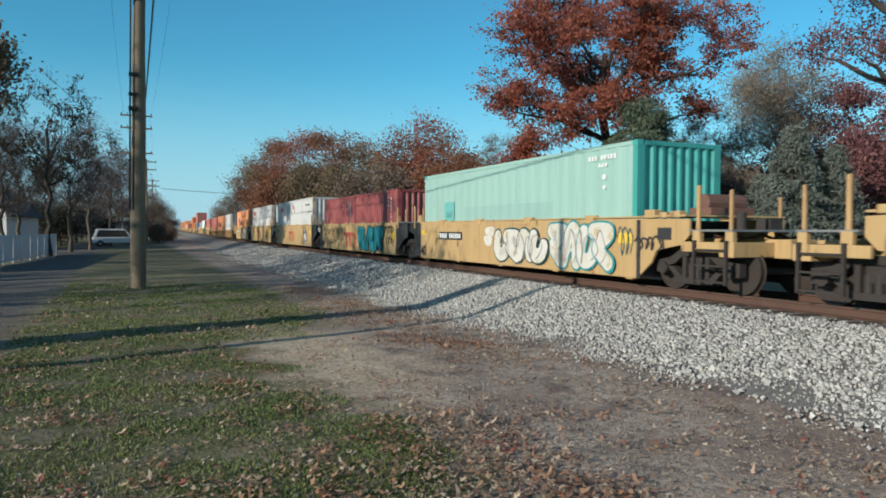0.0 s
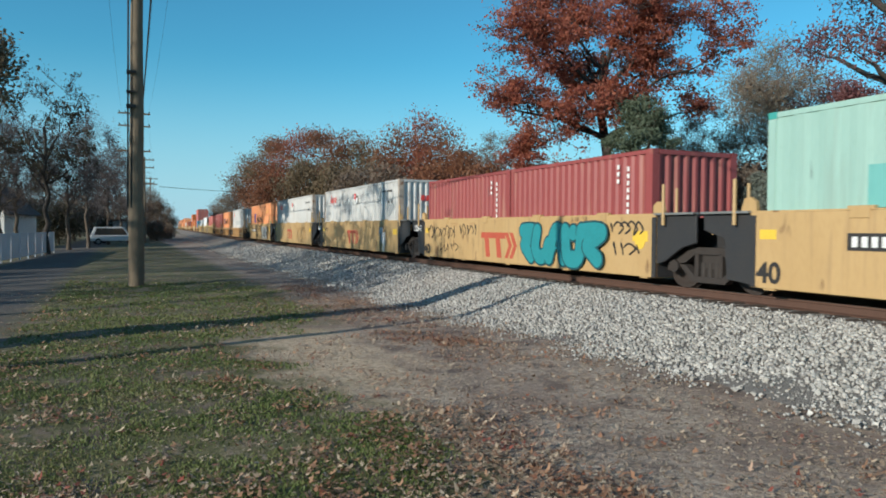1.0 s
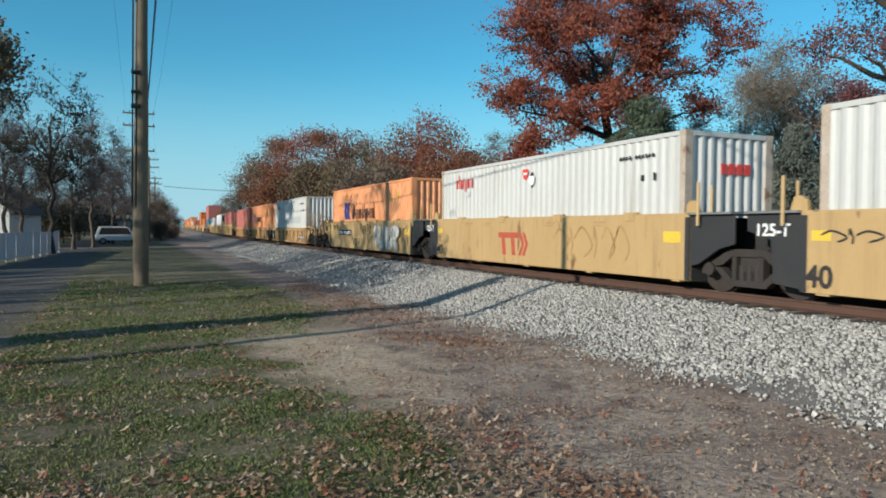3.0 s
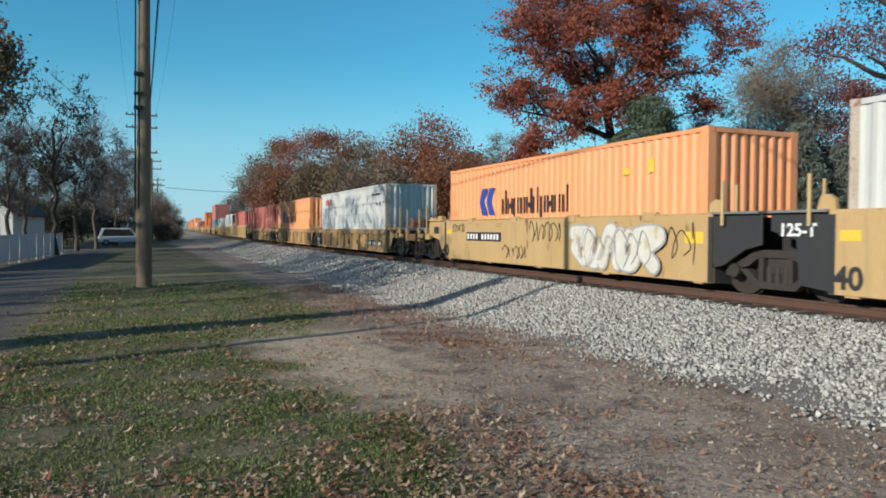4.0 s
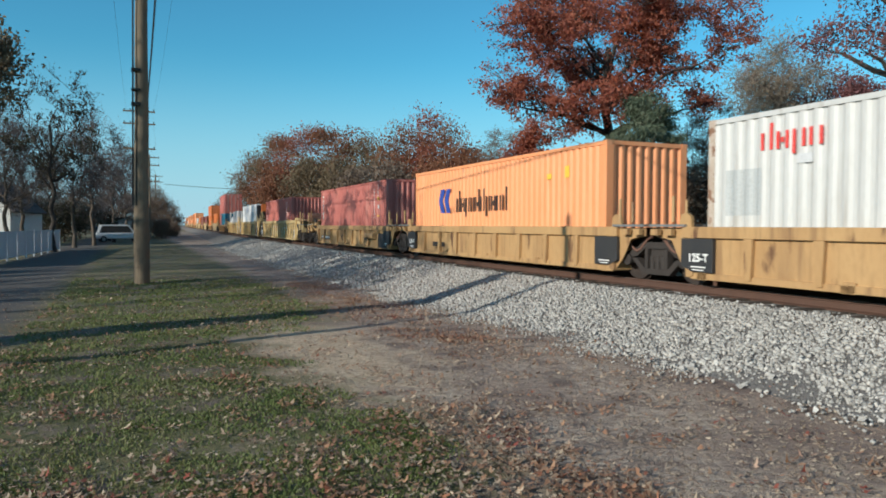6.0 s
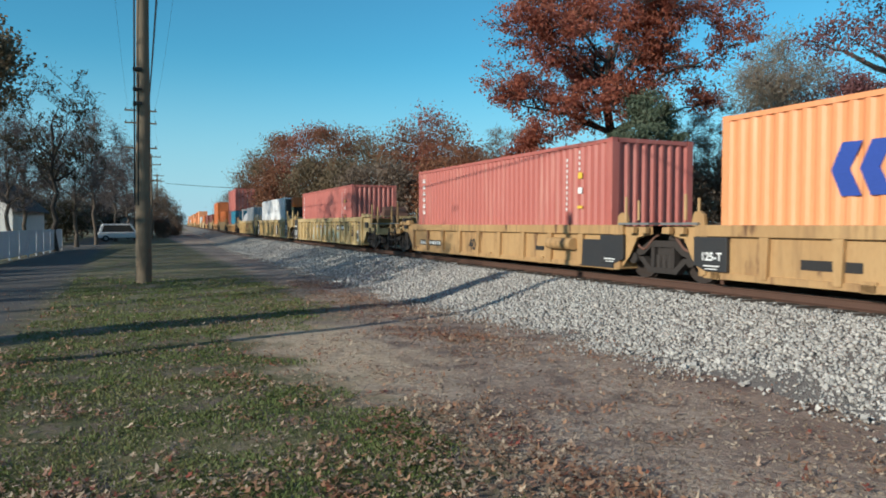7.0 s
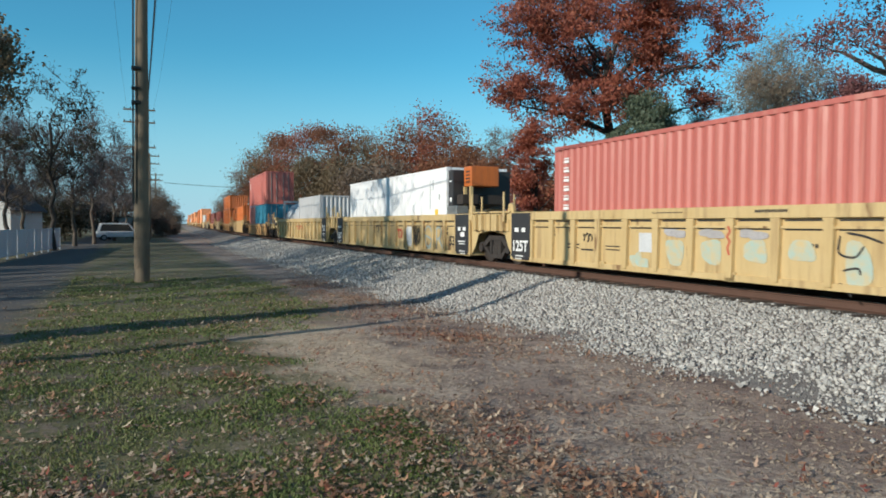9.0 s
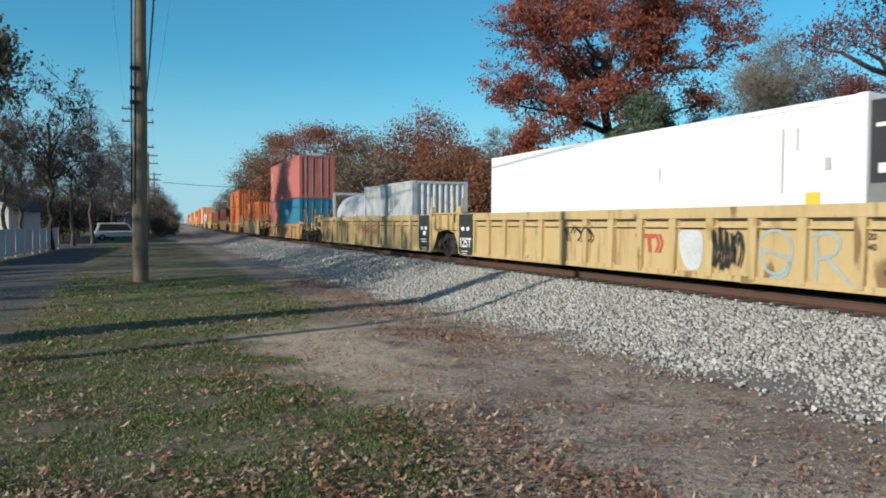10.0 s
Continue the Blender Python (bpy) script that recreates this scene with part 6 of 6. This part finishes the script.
def house(at, turn, w, d, h, ridge, label, name="house"):
    """A gabled frame house; its gable faces local -y."""
    thing = tagged(new(name), label, "house")
    thing.matrix_basis = pose(at[0], at[1], 0, 0, 0, turn)
    bm = bmesh.new()
    prism(bm, [(-w / 2, -.3), (w / 2, -.3), (w / 2, h), (0, ridge), (-w / 2, h)], -d / 2, d / 2, "y")
    part("wall", bm, "siding", thing)
    bm = bmesh.new()
    z = .2
    while z < ridge - .2:
        half = w / 2 if z < h else w / 2 * (ridge - z) / (ridge - h)
        box(bm, -half, half, -d / 2 - .02, -d / 2, z, z + .03)
        if z < h:
            for sx in (-1, 1):
                box(bm, sx * w / 2, sx * (w / 2 + .02), -d / 2, d / 2, z, z + .03)
        z += .2
    part("siding", bm, "siding", thing)
    for sx in (-1, 1):
        bm = bmesh.new()
        k = (ridge - h) / (w / 2)
        prism(bm, [(0, ridge + .03), (sx * (w / 2 + .4), h - .4 * k + .03), (sx * (w / 2 + .4), h - .4 * k + .18), (0, ridge + .2)], -d / 2 - .35, d / 2 + .35, "y")
        part("roof", bm, "shingle", thing, "dark shingle roof")
    for x, z, ww, hh in ((-w * .25, 1.0, .9, 1.4), (w * .22, 1.0, .9, 1.4), (0, h + .3, .8, 1.1), (-w * .25, 3.4, .9, 1.3), (w * .22, 3.4, .9, 1.3)):
        if z + hh > ridge - .4 or (z > h - .8 and x and z + hh > h):
            continue
        bm = bmesh.new()
        for a, b, c, e in ((x - ww / 2 - .08, x + ww / 2 + .08, z - .1, z), (x - ww / 2 - .08, x + ww / 2 + .08, z + hh, z + hh + .1), (x - ww / 2 - .08, x - ww / 2, z, z + hh), (x + ww / 2, x + ww / 2 + .08, z, z + hh), (x - ww / 2, x + ww / 2, z + hh / 2 - .03, z + hh / 2 + .03)):
            box(bm, a, b, -d / 2 - .06, -d / 2 - .02, c, e)
        win = part("window", bm, "vinyl", thing)
        bm = bmesh.new()
        box(bm, x - ww / 2, x + ww / 2, -d / 2 - .035, -d / 2 - .025, z, z + hh)
        part("pane", bm, "pane", win)
    return thing


def vehicle(at, turn, paint, label, tall=1.75, length=4.7):
    car = tagged(new("parked_car"), label, "car")
    car.matrix_basis = pose(at[0], at[1], 0, 0, 0, turn)
    bm = bmesh.new()
    h = length / 2
    prism(bm, [(-h, .4), (-h, .85), (-h + .9, 1.02), (h - .1, 1.02), (h, .8), (h, .4)], -.88, .88)
    part("body", bm, paint, car, bevel=.06)
    bm = bmesh.new()
    prism(bm, [(-h + .9, 1.0), (-h + 1.6, tall - .06), (-h + 1.8, tall), (h - .5, tall), (h - .2, 1.0)], -.78, .78)
    part("cabin", bm, paint, car, bevel=.06)
    for sx in (-1, 1):
        bm = bmesh.new()
        prism(bm, [(-h + 1.2, 1.06), (-h + 1.7, tall - .14), (h - .65, tall - .14), (h - .4, 1.06)], sx * .775, sx * .79)
        part("side_window", bm, "pane", car)
        for y in (-h + .8, h - .8):
            bm = bmesh.new()
            prism(bm, disc_outline(.34, 20, y, .34), sx * .68, sx * .9)
            w = part("wheel", bm, "rubber", car)
            bm = bmesh.new()
            prism(bm, disc_outline(.2, 14, y, .34), sx * .895, sx * .908)
            part("rim", bm, "grating", w)
    bm = bmesh.new()
    prism(bm, [(-h + .98, 1.06), (-h + 1.58, tall - .14), (-h + 1.55, tall - .10), (-h + .92, 1.06)], -.7, .7)
    part("windscreen", bm, "pane", car)
    return car


build_poles()
fence()
house(spot(-14, 66), 14, 5.8, 9, 3.3, 5.9, "white two-storey frame house with a dark gable roof")
house(spot(222, 110), 24, 6, 7, 2.3, 3.0, "low white garage beside the lane", "garage")
vehicle(spot(210, 79), 122, "car_white", "white van parked beside the lane", 1.95, 5.0)
vehicle(spot(178, 84), 210, "car_dark", "dark car parked beside the lane")


# ---- stones, leaves and grass ----
def stone_verts(rng, n):
    """n broken, angular stones as an n x 8 x 3 array of corners about the origin."""
    cube = np.array([(a, b, c) for a in (-1, 1) for b in (-1, 1) for c in (-1, 1)], float) * .72
    v = cube[None] * rng.uniform(.45, 1.3, (n, 8, 3)) * rng.uniform(.55, 1.25, (n, 1, 3))
    q = rng.normal(0, 1, (n, 4))
    q /= np.linalg.norm(q, axis=1, keepdims=True)
    u, w = q[:, None, 1:], q[:, None, :1]
    return v + 2 * np.cross(u, np.cross(u, v) + w * v)


STONE_FACES = ((0, 1, 3, 2), (4, 6, 7, 5), (0, 4, 5, 1), (2, 3, 7, 6), (0, 2, 6, 4), (1, 5, 7, 3))


def scatter_stones():
    rng = np.random.default_rng(5)
    bed = bpy.data.objects["ballast"]
    n = 76000
    s = np.concatenate([rng.uniform(-2, 22, n * 6 // 10), rng.uniform(22, 75, n * 4 // 10)])
    off = rng.uniform(-5.7, -1.0, n)
    edge = -4.3 - .55 * np.clip((s - 8) / 6, 0, 1) + .25 * np.sin(s * 1.3) + .2 * np.sin(s * 3.1 + 1)
    keep = rng.random(n) < np.exp(-np.clip(edge - off, 0, 3) / .28) * 1.0
    s, off = s[keep], off[keep]
    n = len(s)
    size = rng.uniform(.018, .042, n) * np.where(s > 22, 1.5, 1.0) * np.where(off < edge[keep], .62, 1.0)
    h = HEADING - BEND * np.clip(s - BEND_FROM, 0, BEND_TO - BEND_FROM)
    x = np.interp(s, LINE_S, LINE_X) + off * np.cos(h)
    y = np.interp(s, LINE_S, LINE_Y) + off * np.sin(h)
    z = np.maximum(np.interp(off, [b[0] for b in BED], [b[1] for b in BED]), -.02) + size * rng.uniform(-.1, .7, n)
    z = z - np.where(off > -1.5, .035, 0)
    v = stone_verts(rng, n) * size[:, None, None] + np.stack([x, y, z], -1)[:, None]
    f = (np.array(STONE_FACES)[None] + 8 * np.arange(n)[:, None, None]).reshape(-1, 4)
    me = bpy.data.meshes.new("loose_stones")
    me.vertices.add(8 * n)
    me.vertices.foreach_set("co", v.reshape(-1).astype(np.float32))
    me.loops.add(len(f) * 4)
    me.loops.foreach_set("vertex_index", f.reshape(-1).astype(np.int32))
    me.polygons.add(len(f))
    me.polygons.foreach_set("loop_start", np.arange(0, len(f) * 4, 4, dtype=np.int32))
    me.update(calc_edges=True)
    me.materials.append(M["stone"])
    ob = new("loose_stones", me)
    ob.parent = bed
    tagged(ob, "pale grey angular crushed stones", kind="stuff")


def nearest_stones():
    """The stones of the stretch that the camera sees closest, each its own piece."""
    rng = np.random.default_rng(6)
    bed = bpy.data.objects["ballast"]
    shapes = []
    for v in stone_verts(rng, 8):
        me = bpy.data.meshes.new("stone")
        me.from_pydata([tuple(p) for p in v], [], STONE_FACES)
        me.materials.append(M["stone"])
        shapes.append(me)
    for i in range(280):
        s, off = rng.uniform(0.5, 9), rng.uniform(-4.9, -2.2)
        x, y = along(s, off)
        size = rng.uniform(.024, .045)
        ob = new("stone", shapes[i % 8])
        ob.parent = bed
        ob.matrix_basis = pose(x, y, max(bed_height(off), -.02) + size * .6, rng.uniform(-30, 30), rng.uniform(-30, 30), rng.uniform(0, 360)) @ Matrix.Scale(size, 4)


def ground_z(x, y):
    return 0.05 * noise.noise((x * 0.25, y * 0.25, 0)) + 0.03 * noise.noise((x * 0.7, y * 0.7, 3)) - .04


def fallen_leaves():
    rng = np.random.default_rng(9)
    pts = []
    def patchy(x, y):
        return .8 * noise.noise((x * .55, y * .55, 7)) + 1.1 * noise.noise((x * 2.3, y * 2.3, 11))
    while len(pts) < 25000:
        d = 3.2 + rng.random() ** 2.0 * 24
        x, y = d * rng.uniform(-.68, .68), d
        side = x * math.cos(HEADING) + y * math.sin(HEADING)
        if side > 7.2:
            continue
        along_line = -x * math.sin(HEADING) + y * math.cos(HEADING)
        near_path = math.exp(-((side - 3.0) / .5) ** 2) * (1 if along_line < 7 else .2)
        toe = math.exp(-((side - 5.3) / .9) ** 2) * (1 if along_line > 9 else .1)
        chance = .20 + .9 * near_path + .8 * toe + .9 * patchy(x, y)
        if side < -2.2:
            chance *= .3
        if 3.6 < side and along_line < 9:
            chance = chance * .3 + (.5 if patchy(x * .8, y * .8 + 9) > .42 else 0)
        if rng.random() < chance:
            pts.append((x, y, max(ground_z(x, y), bed_height(side - TRACK_SIDE) if side > 6.3 else -1)))
    # a drift of red leaves against the foot of the ballast
    while len(pts) < 29000:
        side, run = rng.normal(5.1, .55), rng.uniform(10.5, 24)
        x, y = side * math.cos(HEADING) - run * math.sin(HEADING), side * math.sin(HEADING) + run * math.cos(HEADING)
        if 3.6 < side < 6.3 and rng.random() < .5 + patchy(x, y):
            pts.append((x, y, ground_z(x, y)))
    c = np.array(pts)
    n = len(c)
    a = rng.uniform(0, math.tau, n)
    size = rng.uniform(.013, .046, n)
    # a ragged lobed outline, curled up at its ends
    lobes = np.array([(-1.3, .0), (-.55, -.3), (-.2, -.85), (.15, -.3), (.7, -.6), (.65, -.12), (1.35, .1), (.5, .2), (.3, .8), (-.1, .28), (-.65, .55)])
    shape = lobes[None] * rng.uniform(.65, 1.25, (n, 11, 2)) * rng.uniform(.55, 1.0, (n, 1, 2))
    x = (shape[..., 0] * np.cos(a)[:, None] - shape[..., 1] * np.sin(a)[:, None]) * size[:, None]
    y = (shape[..., 0] * np.sin(a)[:, None] + shape[..., 1] * np.cos(a)[:, None]) * size[:, None]
    bend = rng.uniform(.1, .7, (n, 1))
    z = ((shape ** 2).sum(-1) * bend + shape[..., 0] * rng.normal(0, .3, (n, 1)) + np.abs(rng.normal(0, .12, (n, 11))) + .25) * size[:, None] + .022
    co = (c[:, None] + np.stack([x, y, z], -1)).reshape(-1, 3)
    me = bpy.data.meshes.new("fallen_leaves")
    me.vertices.add(11 * n)
    me.vertices.foreach_set("co", co.ravel().astype(np.float32))
    me.loops.add(11 * n)
    me.loops.foreach_set("vertex_index", np.arange(11 * n, dtype=np.int32))
    me.polygons.add(n)
    me.polygons.foreach_set("loop_start", np.arange(0, 11 * n, 11, dtype=np.int32))
    me.update(calc_edges=True)
    me.materials.append(M["fallen_leaf"])
    ob = new("fallen_leaves", me)
    tagged(ob, "dry brown and rust fallen leaves on the grass", "fallen leaves", kind="stuff")


def grass():
    rng = np.random.default_rng(10)
    pts = []
    while len(pts) < 64000:
        d = 3.3 + rng.random() ** 1.7 * 22
        x, y = d * rng.uniform(-.68, .68), d
        side = x * math.cos(HEADING) + y * math.sin(HEADING)
        w = 2.7 + 1.2 * noise.noise((x * .8, y * .8, 2)) + 1.4 * min(1, max(0, (y - 13) / 4)) - (.8 if 7.5 < y < 13 else 0)
        if side > w or side < -1.9:
            continue
        if rng.random() > .55 + 1.1 * (noise.noise((x * .9, y * .9, 21)) + .5 * noise.noise((x * 2.5, y * 2.5, 5))):
            continue
        pts.append((x, y, ground_z(x, y)))
    c = np.array(pts)
    n = len(c)
    a = rng.uniform(0, math.tau, n)
    hgt = rng.uniform(.005, .016, n) * (1 + .02 * c[:, 1])
    u = np.stack([np.cos(a), np.sin(a), np.zeros(n)], -1) * (.002 + .0006 * c[:, 1:2])
    v = np.stack([rng.normal(0, .5, n), rng.normal(0, .5, n), np.ones(n)], -1) * hgt[:, None]
    c[:, 2] += hgt * .8
    ob = quads("grass", c, u, v, "grass")
    tagged(ob, "short thin green and straw-coloured grass", "grass", kind="stuff")


def litter():
    """Twigs, clods and crumbs of leaf on the bare strip."""
    rng = np.random.default_rng(12)
    pts = []
    while len(pts) < 26000:
        d = 3.2 + rng.random() ** 1.5 * 18
        x, y = d * rng.uniform(-.68, .68), d
        side = x * math.cos(HEADING) + y * math.sin(HEADING)
        if side > 6.9 or side < -6 or (side < 1.8 and rng.random() < .75):
            continue
        pts.append((x, y, ground_z(x, y) + .004))
    c = np.array(pts)
    n = len(c)
    a = rng.uniform(0, math.tau, n)
    u = np.stack([np.cos(a), np.sin(a), rng.normal(0, .3, n)], -1) * rng.uniform(.004, .022, (n, 1))
    v = np.stack([-np.sin(a), np.cos(a), rng.normal(0, .5, n)], -1) * rng.uniform(.003, .008, (n, 1))
    c[:, 2] += .004
    tagged(quads("litter", c, u, v, "litter"), "crumbs of bark, twig and leaf on the dirt", "litter", kind="stuff")


scatter_stones()
litter()
nearest_stones()
fallen_leaves()
grass()

motions()
